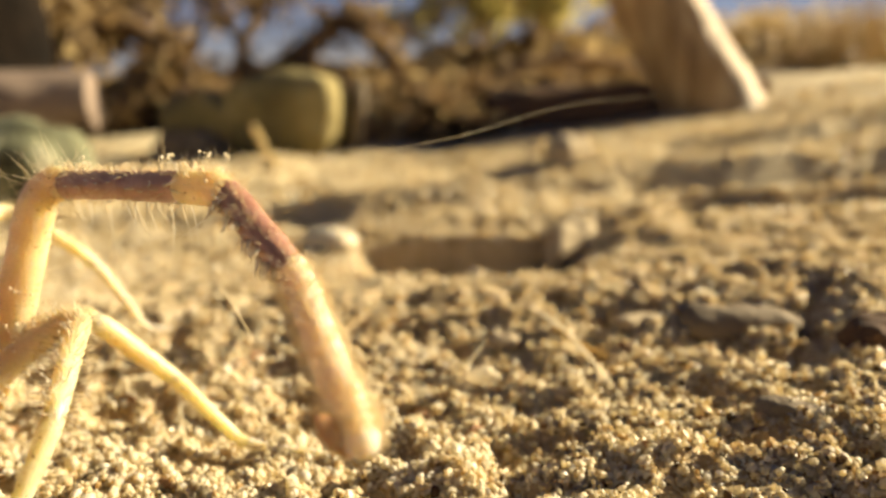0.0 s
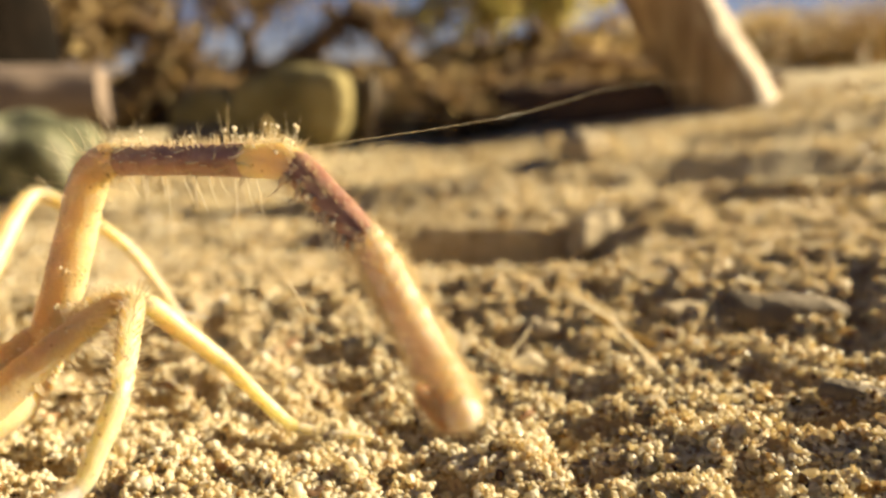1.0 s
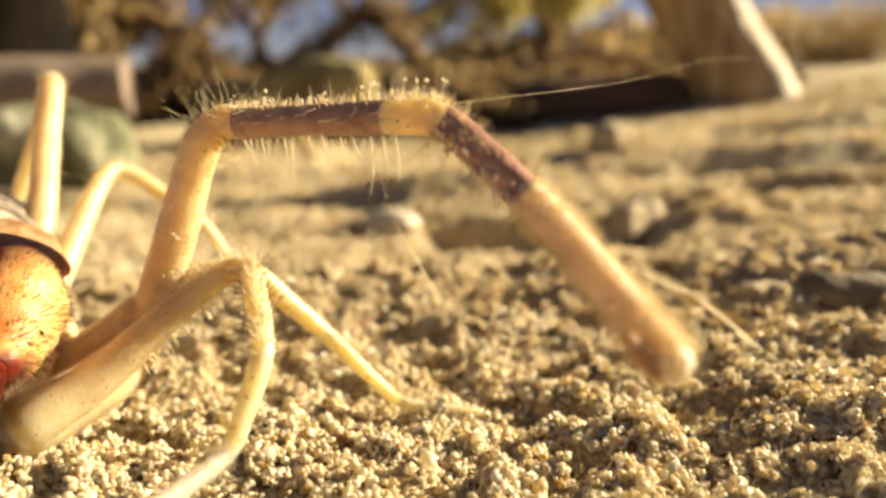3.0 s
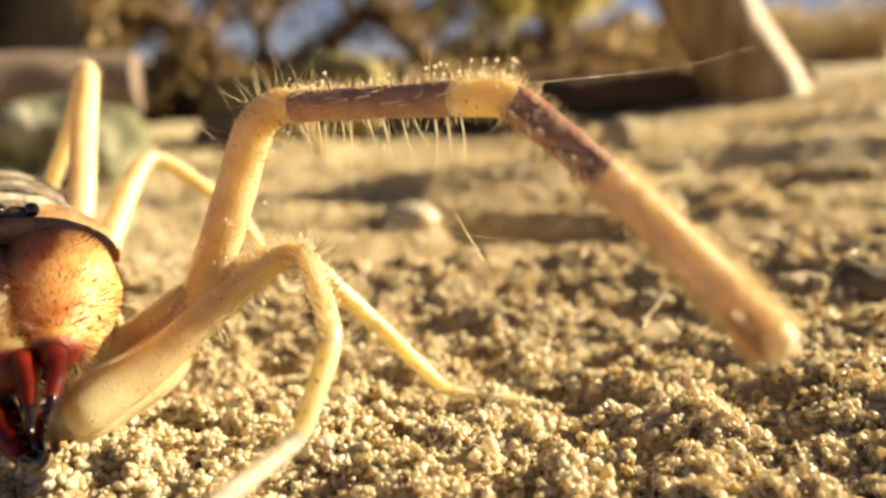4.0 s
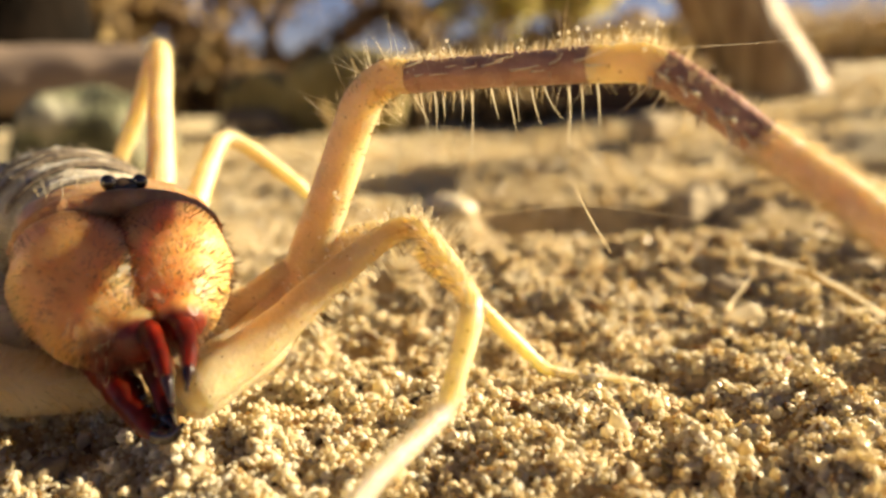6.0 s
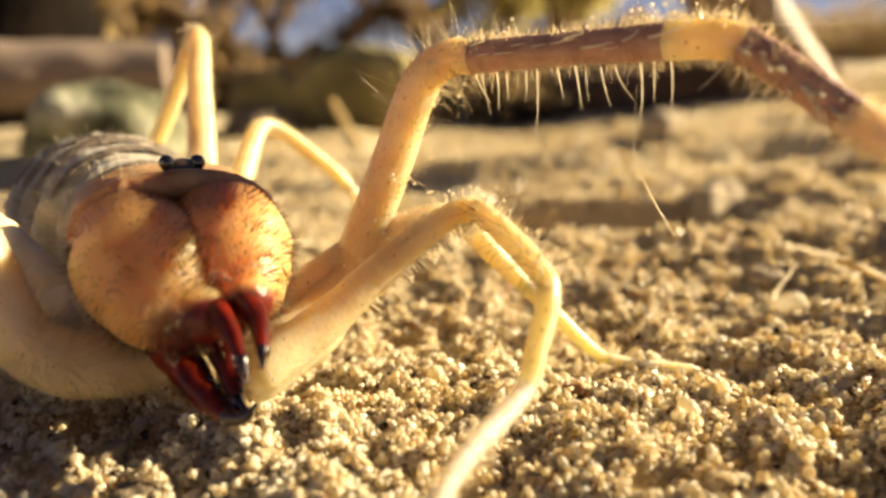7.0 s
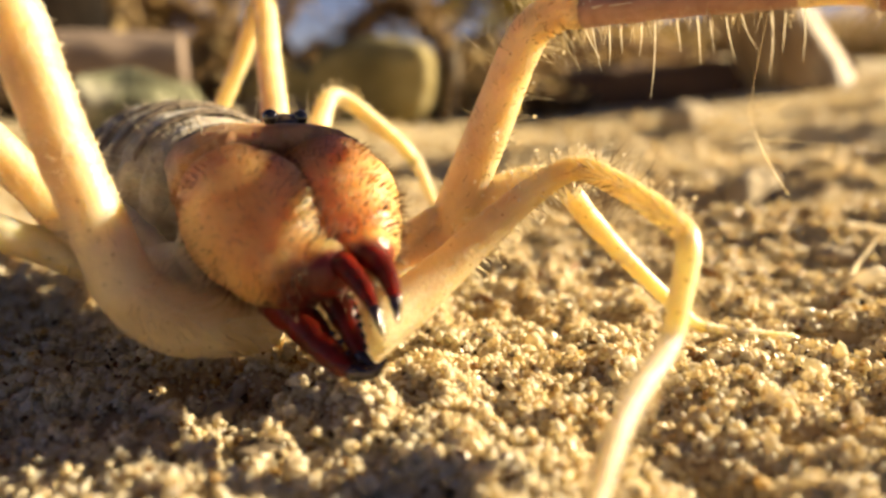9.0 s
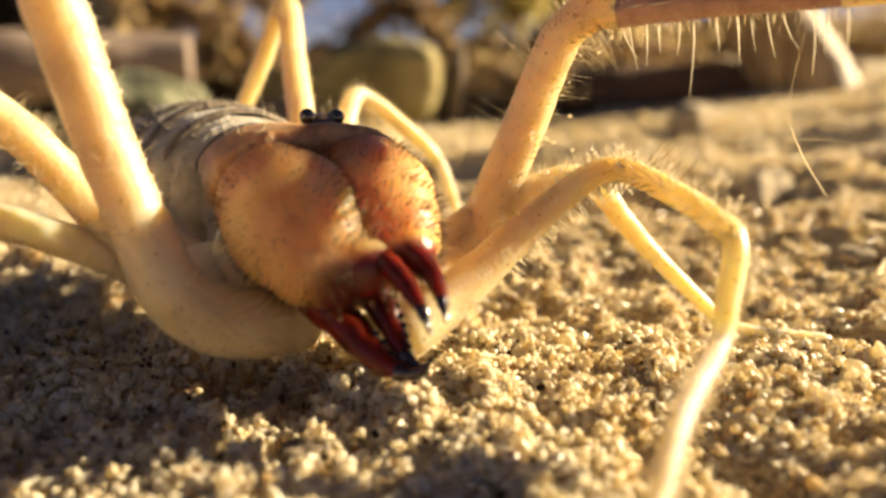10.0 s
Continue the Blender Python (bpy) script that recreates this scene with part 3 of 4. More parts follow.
def chelicera(core, radii, fixed, moving, mov_r, socket):
    """A swollen jaw drawn out into a fixed upper finger, with a toothed movable finger under it."""
    ob = part("chelicera", tube(core, radii, 56, 0.22, lumps=0.035, lump_size=1.6, seed=core[0][0]), M_BULB, spider, "swollen glossy amber jaw")
    tagged(part("hair", fur(core[1:], [q * 0.99 for q in radii[1:]], 1700, 0.75, 0.03, lean=0.55), M_HAIR_DARK, ob), kind="stuff")
    tagged(part("hair", fur(core[3:], [q * 0.99 for q in radii[3:]], 120, 1.5, 0.02, lean=1.1), M_HAIR, ob), kind="stuff")
    hs = []
    for _ in range(80):
        b = np.array(moving[0]) + rng.normal(0, 0.8, 3)
        hs.append(hair(b, UF + 0.5 * rng.normal(size=3), rng.uniform(1.0, 2.2), 0.02, bend=rng.normal(0, 0.15, 3)))
    tagged(part("hair", join(*hs), M_HAIR, ob), kind="stuff")
    part("finger_base", blob(*socket, 32, 20, lumps=0.12, lump_size=1.0), M_FANG_BASE, ob, "blackish red finger base")
    for nm, line, r0 in (("fixed_finger", fixed, (0.78, 0.64, 0.5, 0.34, 0.11)), ("movable_finger", moving, mov_r)):
        part(nm, tube(line[:4], r0[:4], 24, 0.2, lumps=0.12, lump_size=0.9), M_FANG, ob, "dark red glossy toothed finger")
        part("tip", tube(line[3:], r0[3:], 18, 0.12), M_FANG_TIP, ob, "black curved fang tip")
        sp, rd = spline(line[:4], r0[:4], 0.2)
        t, u, w = frames(sp)
        up = 1 if nm == "movable_finger" else -1
        for k in range(int(len(sp) * 0.3), len(sp), max(1, len(sp) // 8)):
            d = np.array((0.6 * UL[0], 0.6 * UL[1], up))
            d = d - t[k] * np.dot(d, t[k])
            d /= np.linalg.norm(d)
            h = rng.uniform(0.18, 0.42)
            b = sp[k] + d * rd[k] * 0.8
            part("tooth", tube([b, b + d * h * 0.6, b + d * h + t[k] * 0.08], [0.24, 0.2, 0.09], 8, 0.12), M_FANG_TIP, ob, "black blunt tooth")
    return ob


FIXL = [(-41.2, 40.7, 9.25), (-40.35, 39.55, 9.05), (-39.65, 38.55, 8.55), (-38.95, 37.3, 7.75), (-38.5, 36.4, 6.8)]
FIXR = [(-39.6, 41.3, 9.5), (-38.85, 40.1, 9.2), (-38.3, 39.0, 8.7), (-37.95, 37.7, 8.05), (-37.8, 36.8, 7.3)]
MOVL = [(-44.8, 42.8, 6.8), (-43.1, 41.0, 5.75), (-41.55, 39.4, 4.7), (-40.2, 38.2, 4.15), (-39.2, 37.7, 4.3), (-38.5, 37.5, 5.05)]
MOVR = [(-41.85, 42.5, 7.3), (-41.0, 41.3, 6.4), (-40.4, 40.1, 5.5), (-39.9, 39.0, 4.7), (-39.2, 38.2, 4.5)]
LPLINE = [(-46.6, 44.9, 4.6), (-49.8, 42.5, 5.5), (-52.1, 41.5, 7.5), (-53.6, 41.9, 11.1), (-54.9, 42.1, 15.0), (-55.8, 41.7, 19.5), (-56.5, 40.9, 23.9), (-56.6, 40.3, 26.0)]
LL1 = [(-54.7, 44.7, 7.9), (-57.4, 44.7, 11.9), (-60.1, 43.9, 15.8), (-62.3, 43.2, 18.2)]
LL2 = [(-52.8, 45.2, 5.7), (-55.7, 44.8, 8.4), (-58.8, 43.3, 10.3), (-61.5, 42.1, 11.7), (-63.6, 41.7, 12.3)]
chelicera([(-48.6, 48.4, 12.4), (-47.3, 46.3, 11.5), (-46.0, 44.3, 10.7), (-44.5, 42.9, 9.5), (-43.0, 41.8, 8.9), (-41.6, 40.9, 8.8)], [2.6, 3.6, 3.95, 3.5, 2.75, 1.6], FIXL, MOVL, (1.25, 1.02, 0.78, 0.52, 0.37, 0.13),
          ((-43.6, 42.4, 7.4), [(1.9, 0.6, 0.0), (-0.5, 1.4, 0.0), (0.4, -0.2, 1.25)]))
right_jaw = chelicera([(-43.5, 50.6, 12.6), (-42.6, 48.7, 11.8), (-41.7, 46.7, 10.9), (-40.9, 44.8, 10.1), (-40.1, 43.1, 9.6), (-39.5, 41.7, 9.4)], [2.6, 3.5, 3.75, 3.2, 2.4, 1.4], FIXR, MOVR, (1.1, 0.85, 0.64, 0.45, 0.18),
                      ((-40.7, 42.6, 8.1), [(1.1, 0.3, 0.0), (-0.3, 1.2, 0.0), (0.2, -0.2, 1.5)]))
part("scar", blob((-38.0, 44.0, 10.3), [(0.12, 0, 0), (0, 0.25, 0), (0, 0, 0.2)], 10, 8, lumps=0.4, lump_size=0.2), M_FANG_TIP, right_jaw, "small dark scar")


def bent(pts, radii, a, b, step=0.35):
    """The stretch from control point a to control point b (fractions allowed) of one smooth line."""
    ln, rd = [], []
    P, n = [np.array(q, float) for q in pts], len(pts) - 1
    for s in np.linspace(a, b, max(3, int((b - a) * 9))):
        i = min(int(s), n - 1)
        f = s - i
        m0 = (P[i + 1] - P[i - 1]) / 2 if i else P[1] - P[0]
        m1 = (P[i + 2] - P[i]) / 2 if i + 2 <= n else P[n] - P[n - 1]
        span = np.linalg.norm(P[i + 1] - P[i])
        m0, m1 = (m * min(1.0, 1.3 * span / (np.linalg.norm(m) + 1e-9)) for m in (m0, m1))
        ln.append((2 * f**3 - 3 * f**2 + 1) * P[i] + (f**3 - 2 * f**2 + f) * m0 + (3 * f**2 - 2 * f**3) * P[i + 1] + (f**3 - f**2) * m1)
        rd.append(radii[i] + (radii[i + 1] - radii[i]) * f)
    return ln, rd


def limb(name, segments, parent, hairs=(), label=""):
    """A jointed limb: the first segment is the part, the others and the hairs hang on it."""
    first = None
    for nm, pts, radii, mat, lab in segments:
        vf = tube(pts, radii, 20, 0.3, lumps=0.05, lump_size=1.1, seed=len(nm))
        if first is None:
            first = part(name, vf, mat, parent, label)
        else:
            part(nm, vf, mat, first, lab)
    down = join(*[fur(list(pts), list(radii), 70 + int(18 * np.linalg.norm(np.array(pts[-1]) - np.array(pts[0]))), 0.65, 0.015, lean=0.5) for _, pts, radii, _, _ in segments])
    tagged(part("down", down, M_HAIR, first), kind="stuff")
    for nm, vf, mat in hairs:
        if nm == "spine":
            for one in vf:
                part("spine", one, mat, first)
        else:
            tagged(part(nm, vf, mat, first), kind="stuff")
    return first


K1, K2, KB, KT = (-28.8, 52.7, 21.9), (-13.6, 43.3, 22.6), (-8.5, 38.6, 18.4), (-4.1, 29.1, 13.5)


def mid(a, b, s, lift=0.0):
    return tuple(np.array(a) * (1 - s) + np.array(b) * s + np.array((0, 0, lift)))


RP = [(-41.0, 45.5, 3.4), (-37.6, 50.5, 4.6), (-35.2, 53.2, 8.0), (-32.4, 53.2, 14.5), (-29.9, 52.9, 20.5), mid(K1, K2, 0.05, 0.15), mid(K1, K2, 0.15, 0.1), mid(K1, K2, 0.5, 0.15), mid(K1, K2, 0.85, 0.1), mid(K2, KB, 0.06, 0.1), mid(K2, KB, 0.5, 0.3), KB, mid(KB, KT, 0.4, 0.15), mid(KB, KT, 0.8), KT]
RP_R = [2.1, 2.1, 1.6, 1.45, 1.34, 1.2, 1.05, 1.0, 1.06, 1.05, 1.0, 1.0, 0.92, 0.95, 0.85]
fem, fem_r = bent(RP, RP_R, 0, 6.0)
tib, tib_r = bent(RP, [q * 0.985 for q in RP_R], 5.95, 7.98)
pat, pat_r = bent(RP, RP_R, 7.93, 9.2)
met, met_r = bent(RP, [q * 0.985 for q in RP_R], 9.12, 10.9)
tar, tar_r = bent(RP, RP_R, 10.85, 14)
limb("pedipalp", [("femur", fem, fem_r, M_CUTICLE, ""), ("tibia", tib, tib_r, M_BROWN, "purplish brown segment"), ("joint", pat, pat_r, M_CUTICLE, "yellow joint"),
                  ("metatarsus", met, met_r, M_BROWN, "brown banded segment"), ("tarsus", tar, tar_r, M_TARSUS, "whitish velvety foot segment")], spider,
     [("spine", fur(tib, tib_r, 14, 3.0, 0.07, side=(0.05, -0.1, -1), spread=0.35, lean=0.12, droop=0.05, single=True), M_SPINE),
      ("spine", fur(met, met_r, 24, 0.9, 0.22, side=(-0.55, -0.75, -0.2), spread=0.8, lean=0.9, single=True), M_SPINE),
      ("spine", fur(met + tar[1:9], met_r + tar_r[1:9], 14, 2.0, 0.05, side=(-0.7, -0.2, -0.9), spread=0.4, lean=0.1, single=True), M_SPINE),
      ("spine", fur(tib, tib_r, 12, 1.7, 0.11, side=(-0.4, -1, 0.2), spread=0.5, lean=2.6, single=True), M_SPINE),
      ("hair", fur(tib, tib_r, 55, 1.1, 0.028, side=(0, -0.1, -1), spread=0.6), M_HAIR),
      ("hair", fur(tib + pat[1:], tib_r + pat_r[1:], 300, 0.7, 0.03, side=(0.1, 0, 1), spread=0.8), M_HAIR),
      ("hair", fur(tib + pat[1:], tib_r + pat_r[1:], 34, 1.7, 0.018, side=(0, 0, 1), spread=1.2), M_HAIR),
      ("droplet", glint_beads(tib + pat[1:], tib_r + pat_r[1:], 46), M_SPINE),
      ("hair", fur(fem[16:], fem_r[16:], 300, 0.6, 0.028, lean=0.8), M_HAIR_DARK),
      ("droplet", glint_beads(fem[22:], fem_r[22:], 44, (0.8, -0.5, 0.3)), M_SPINE),
      ("hair", fur(fem[16:], fem_r[16:], 64, 2.8, 0.02, lean=0.2, side=(-0.6, -0.3, 0.4), spread=1.4), M_HAIR),
      ("hair", fur(fem[20:], fem_r[20:], 60, 1.9, 0.02, lean=0.1, side=(0.8, -0.3, -0.2), spread=1.0), M_HAIR),
      ("hair", fur(met, met_r, 300, 0.7, 0.02), M_HAIR),
      ("hair", fur(tar, tar_r, 2400, 0.75, 0.026, lean=0.6), M_HAIR)], "long pale pedipalp with brown bands and glassy spines")

part("pad", blob((-5.25, 29.05, 13.85), [(0.72, 0.1, -0.35), (-0.1, 0.42, 0.1), (-0.45, 0.2, 0.95)], 24, 16), M_PAD, spider, "tan pad under the foot tip")

# front leg beside it, thin, stretched forward
L1K, L1J = (-26.9, 50.2, 12.4), (-23.4, 40.0, 10.6)
L1E = (-31.6, 25.4, 1.6)
A1 = [(-40.0, 44.5, 4.0), (-36.5, 46.9, 6.0), (-31.4, 49.2, 10.0), (-28.2, 50.2, 12.1), (-26.5, 49.6, 12.5), (-25.0, 45.2, 11.9), (-23.8, 41.2, 11.0), (-23.4, 39.2, 10.1), (-24.2, 37.6, 7.6), (-25.0, 36.2, 6.0), mid(L1J, L1E, 0.65), L1E]
A1R = [1.6, 1.4, 1.0, 0.85, 0.78, 0.76, 0.7, 0.66, 0.6, 0.5, 0.5, 0.4]
f1, f1r = bent(A1, A1R, 0, 4.1)
m1, m1r = bent(A1, [q * 0.99 for q in A1R], 4.0, 7.0)
e1, e1r = bent(A1, A1R, 6.95, 9.0)
t1, t1r = bent(A1, A1R, 8.95, 11)
limb("leg", [("femur", f1, f1r, M_CUTICLE, ""), ("tibia", m1, m1r, M_CUTICLE, ""), ("metatarsus", e1, e1r, M_CUTICLE, ""), ("tarsus", t1, t1r, M_TARSUS, "whitish slender foot")], spider,
     [("spine", fur(f1[12:], f1r[12:], 60, 1.0, 0.08, side=(0.4, -0.2, -1), spread=0.5, single=True), M_SPINE), ("hair", fur(m1, m1r, 190, 1.6, 0.022), M_HAIR_DARK),
      ("spine", fur(f1[18:] + m1[1:], f1r[18:] + m1r[1:], 34, 0.9, 0.05, side=(0, -0.2, 1), spread=1.2, single=True), M_SPINE),
      ("hair", fur(f1[14:] + m1[1:], f1r[14:] + m1r[1:], 160, 1.0, 0.018, side=(0, 0, 1), spread=0.9), M_HAIR), ("hair", fur(t1, t1r, 420, 0.6, 0.018), M_HAIR), ("droplet", glint_beads(f1[12:] + m1[1:], f1r[12:] + m1r[1:], 70), M_SPINE), ("droplet", glint_beads(f1[10:], f1r[10:], 30, (0.5, -0.3, -0.8)), M_SPINE)], "slender pale yellow front leg")

# second leg with its foot flat on the sand
L3K, L3J, L3F, L3T = (-28.0, 53.6, 11.2), (-22.8, 55.3, 5.6), (-17.0, 53.9, 0.2), (-10.8, 52.8, -0.1)
A3 = [(-41.0, 52.0, 5.0), (-35.0, 53.4, 8.8), (-30.0, 53.6, 11.2), (-27.4, 53.7, 11.0), mid(L3K, L3J, 0.6, 0.3), (-22.4, 55.2, 5.4), mid(L3J, L3F, 0.5), (-17.4, 54.0, 0.6), mid(L3F, L3T, 0.2), mid(L3F, L3T, 0.6, -0.1), L3T]
A3R = [1.5, 1.4, 1.0, 0.86, 0.8, 0.64, 0.56, 0.46, 0.4, 0.34, 0.2]
f3, f3r = bent(A3, A3R, 0, 3.05)
m3, m3r = bent(A3, [q * 0.99 for q in A3R], 3.0, 5.0)
t3, t3r = bent(A3, A3R, 4.95, 7.6)
limb("leg", [("femur", f3, f3r, M_CUTICLE, ""), ("tibia", m3, m3r, M_CUTICLE, ""), ("metatarsus", t3, t3r, M_CUTICLE, ""), ("tarsus", *bent(A3, A3R, 7.5, 10), M_TARSUS, "thin foot lying on sand")], spider,
     [("hair", fur(m3 + t3[1:], m3r + t3r[1:], 150, 0.9, 0.018), M_HAIR), ("hair", fur(f3[8:], f3r[8:], 120, 1.1, 0.02), M_HAIR)], "pale leg with its foot on the sand")

# third leg, bent behind the pedipalp
L2K, L2B, L2C = (-45.1, 72.6, 16.5), (-37.7, 75.4, 10.5), (-34.8, 79.4, 1.4)
A2 = [(-47.0, 60.0, 6.5), (-46.2, 65.5, 11.5), (-45.5, 71.0, 16.0), (-44.4, 73.2, 16.5), (-41.0, 74.4, 13.7), (-37.9, 75.5, 10.4), (-36.2, 77.6, 5.8), (-34.8, 79.4, 1.6), (-32.5, 80.5, 0.6)]
A2R = [1.3, 1.1, 0.86, 0.8, 0.74, 0.62, 0.5, 0.36, 0.2]
limb("leg", [("femur", *bent(A2, A2R, 0, 3.05), M_CUTICLE, ""), ("tibia", *bent(A2, A2R, 3.0, 5.05), M_CUTICLE, ""), ("tarsus", *bent(A2, A2R, 5.0, 8), M_TARSUS, "")], spider,
     [("hair", fur(*bent(A2, A2R, 1, 6), 130, 1.1, 0.02), M_HAIR)], "pale bent walking leg")

# hind leg, its knee high above the back
A4 = [(-49.0, 61.0, 6.5), (-49.0, 65.5, 13.0), (-50.4, 71.5, 20.0), (-51.3, 75.6, 24.6), (-52.2, 76.9, 24.8), (-55.0, 77.6, 19.0), (-58.6, 78.3, 12.5), (-61.5, 79.4, 6.0), (-64.0, 80.5, 1.0), (-67.5, 81.5, 0.3)]
A4R = [1.5, 1.25, 1.12, 1.0, 0.92, 0.84, 0.72, 0.58, 0.42, 0.2]
limb("leg", [("femur", *bent(A4, A4R, 0, 3.6), M_CUTICLE, ""), ("tibia", *bent(A4, A4R, 3.55, 6.05), M_CUTICLE, ""), ("tarsus", *bent(A4, A4R, 6, 9), M_TARSUS, "")], spider,
     [("hair", fur(*bent(A4, A4R, 1, 6), 130, 1.0, 0.02), M_HAIR)], "pale hind leg with a high knee")

# the other side
lp = LPLINE
lpr = [1.9, 1.95, 1.75, 1.55, 1.5, 1.5, 1.45, 1.1]
lp2 = [lp[-1], (-61.0, 27.0, 23.5), (-64.5, 15.0, 20.0)]
limb("pedipalp", [("femur", lp, lpr, M_CUTICLE, ""), ("tibia", lp2, [1.05, 1.0, 0.95], M_BROWN, "purplish brown segment"), ("tarsus", [lp2[-1], (-66, 9, 15), (-67, 4, 10)], [0.95, 0.9, 0.8], M_TARSUS, "")], spider,
     [("spine", fur(lp[3:7], lpr[3:7], 15, 0.3, 0.2, side=(0.9, 0.1, 0.1), spread=0.08, single=True), M_SPINE), ("hair", fur(lp[2:], lpr[2:], 160, 0.8, 0.026, lean=0.4), M_HAIR_DARK),
      ("hair", fur(lp[:3], lpr[:3], 260, 1.5, 0.03, lean=-0.3, side=(0.8, -0.6, 0.1), spread=1.3), M_HAIR)], "thick pale pedipalp bent upward")
limb("leg", [("femur", LL1, [1.2, 1.2, 1.15, 1.0], M_CUTICLE, ""), ("tibia", [LL1[-1], (-67, 37, 15), (-73, 36, 6)], [0.95, 0.85, 0.6], M_CUTICLE, ""), ("tarsus", [(-73, 36, 6), (-76, 35, 1.6), (-80, 34, 0.9)], [0.6, 0.45, 0.25], M_TARSUS, "")], spider,
     [("hair", fur(LL1, [1.2, 1.2, 1.15, 1.0], 130, 1.3, 0.026, side=(0.3, -0.4, -0.6), spread=1.4), M_HAIR)], "pale front leg")
limb("leg", [("femur", LL2, [1.2, 1.15, 1.0, 0.95, 0.9], M_CUTICLE, ""), ("tibia", [LL2[-1], (-68, 41, 7.5), (-74, 40.5, 1.4)], [0.88, 0.8, 0.5], M_CUTICLE, ""), ("tarsus", [(-74, 40.5, 1.4), (-79, 40, 0.9)], [0.45, 0.25], M_TARSUS, "")], spider,
     [("hair", fur(LL2, [1.2, 1.15, 1.0, 0.95, 0.9], 140, 1.9, 0.024, side=(0.2, -0.3, -1), spread=0.7), M_HAIR)], "pale walking leg")


SENSE = [[(-26.3, 49.2, 13.0), (-20.6, 47.1, 13.9), (-16.7, 45.6, 14.5), (-9.7, 45.0, 13.6)], [(-12.8, 43.6, 23.3), (0.4, 56.8, 23.9), (12.0, 72.0, 25.2), (25.0, 87.7, 25.0)],
         [(-17.4, 45.8, 21.8), (-16.6, 49.0, 16.0), (-15.3, 49.5, 13.2), (-13.9, 48.8, 10.7)]]
for line in SENSE:
    part("sense_hair", tube(line, [0.016, 0.015, 0.015, 0.01] if line[3][2] > 12 else [0.006, 0.008, 0.045, 0.03], 5, 0.6), M_HAIR, spider, "very long fine pale sense hair")


# ---- stones and scraps on the sand ----
def stone(name, x, y, half, yaw, mat, label, sink=0.3, power=(2.6, 2.8), lumps=0.28, category="stone", tip=0.0, seed=1, group=""):
    """A worn angular stone, partly sunk in the sand."""
    a, b, c = half
    R = Matrix.Rotation(radians(yaw), 3, "Z") @ Matrix.Rotation(radians(tip), 3, "Y")
    ax = [a * np.array(R.col[0]), b * np.array(R.col[1]), c * np.array(R.col[2])]
    z = float(height(x, y)) + c * (1 - 2 * sink)
    vf = blob((x, y, z), ax, 36, 24, lumps=lumps, lump_size=max(half) * 0.55, seed=seed, power=power)
    return tagged(link(name, *vf, mat), label, category, group)


stone("stone", 31.0, 75.6, (6.0, 2.6, 1.9), -4, M_STONE, "angular grey-brown stone half sunk in sand", sink=0.48, power=(2.8, 2.8), lumps=0.32, tip=5, seed=3)
stone("stone", 40.5, 66.5, (3.0, 2.2, 2.0), 20, M_DARKLOG, "dark brown rough lump in the sand", sink=0.35, seed=31)
stone("stone", 20.5, 76.8, (2.6, 1.5, 1.0), 10, M_TAN, "low tan stone in the sand", sink=0.45, seed=33)
stone("stone", 5.9, 77.9, (2.0, 1.4, 1.0), 20, M_TAN, "small grey-brown stone between sand clumps", seed=5)
stone("stone", 24.6, 50.4, (2.3, 1.2, 0.75), -8, M_STONE, "small flat grey stone in the sand", sink=0.4, seed=9)
stone("stone", 11.8, 55.3, (1.7, 1.0, 0.7), 30, M_TAN, "dull small stone in the sand", seed=12, sink=0.42)
stone("stone", 16.4, 69.6, (1.4, 0.9, 0.7), 70, M_TAN, "tiny dull stone on sand", seed=13)
stone("stone", 13.8, 65.4, (1.2, 0.8, 0.6), 30, M_TAN, "tiny tan stone on sand", seed=15)
stone("bark_chip", -14.0, 43.6, (0.95, 0.45, 0.3), 25, M_DARKLOG, "dark brown bark chip on sand", sink=0.4, lumps=0.6, category="plant scrap", seed=41, group="bark chips")
stone("bark_chip", -13.4, 46.9, (0.55, 0.4, 0.3), 70, M_DARKLOG, "dark brown bark chip on sand", sink=0.3, category="plant scrap", seed=42, group="bark chips")
stone("pebble", -24.0, 144.0, (6.2, 4.0, 2.6), -32, M_QUARTZ, "pale rounded pebble on the sand", sink=0.25, power=(2.1, 2.1), lumps=0.12, category="pebble")
stone("pebble", 5.0, 128.0, (1.9, 1.6, 1.9), 0, M_QUARTZ, "small white pebble in a hollow", sink=0.2, power=(2.1, 2.1), lumps=0.15, category="pebble", seed=4)
stone("stone", 24.0, 141.0, (7.0, 4.0, 5.6), 32, M_TAN, "pointed tan stone beside a hollow", sink=0.3, power=(2.0, 3.0), lumps=0.22, seed=6, tip=-16)
stone("stone", -48.4, 41.0, (1.5, 0.8, 0.75), 35, M_STONE, "small flat dull stone leaning in the sand", sink=0.3, seed=8, tip=-25)
stone("crystal", -48.2, 45.6, (0.42, 0.36, 0.85), 15, M_QUARTZ, "pale upright quartz crystal among sand grains", sink=0.2, power=(4.0, 3.0), lumps=0.1, category="stone", seed=27, tip=14)
stone("stone", -44.8, 37.2, (1.4, 0.9, 0.6), 15, M_STONE, "small dull stone in shade on the sand", sink=0.45, seed=21)
stone("stone", 36.0, 215.0, (7, 5, 5), 40, M_TAN, "pale stone lying on far sand", seed=22)
stone("stone", -111.0, 190.0, (17.5, 13.0, 11.0), 10, M_MOSSY, "mossy green and grey rough stone", sink=0.12, power=(3.0, 3.0), lumps=0.22, seed=7)
stone("stone", -88.0, 255.0, (12.0, 8.0, 6.0), 10, M_STONE, "pale sandy stone between logs", sink=0.15, power=(3, 3), seed=17)

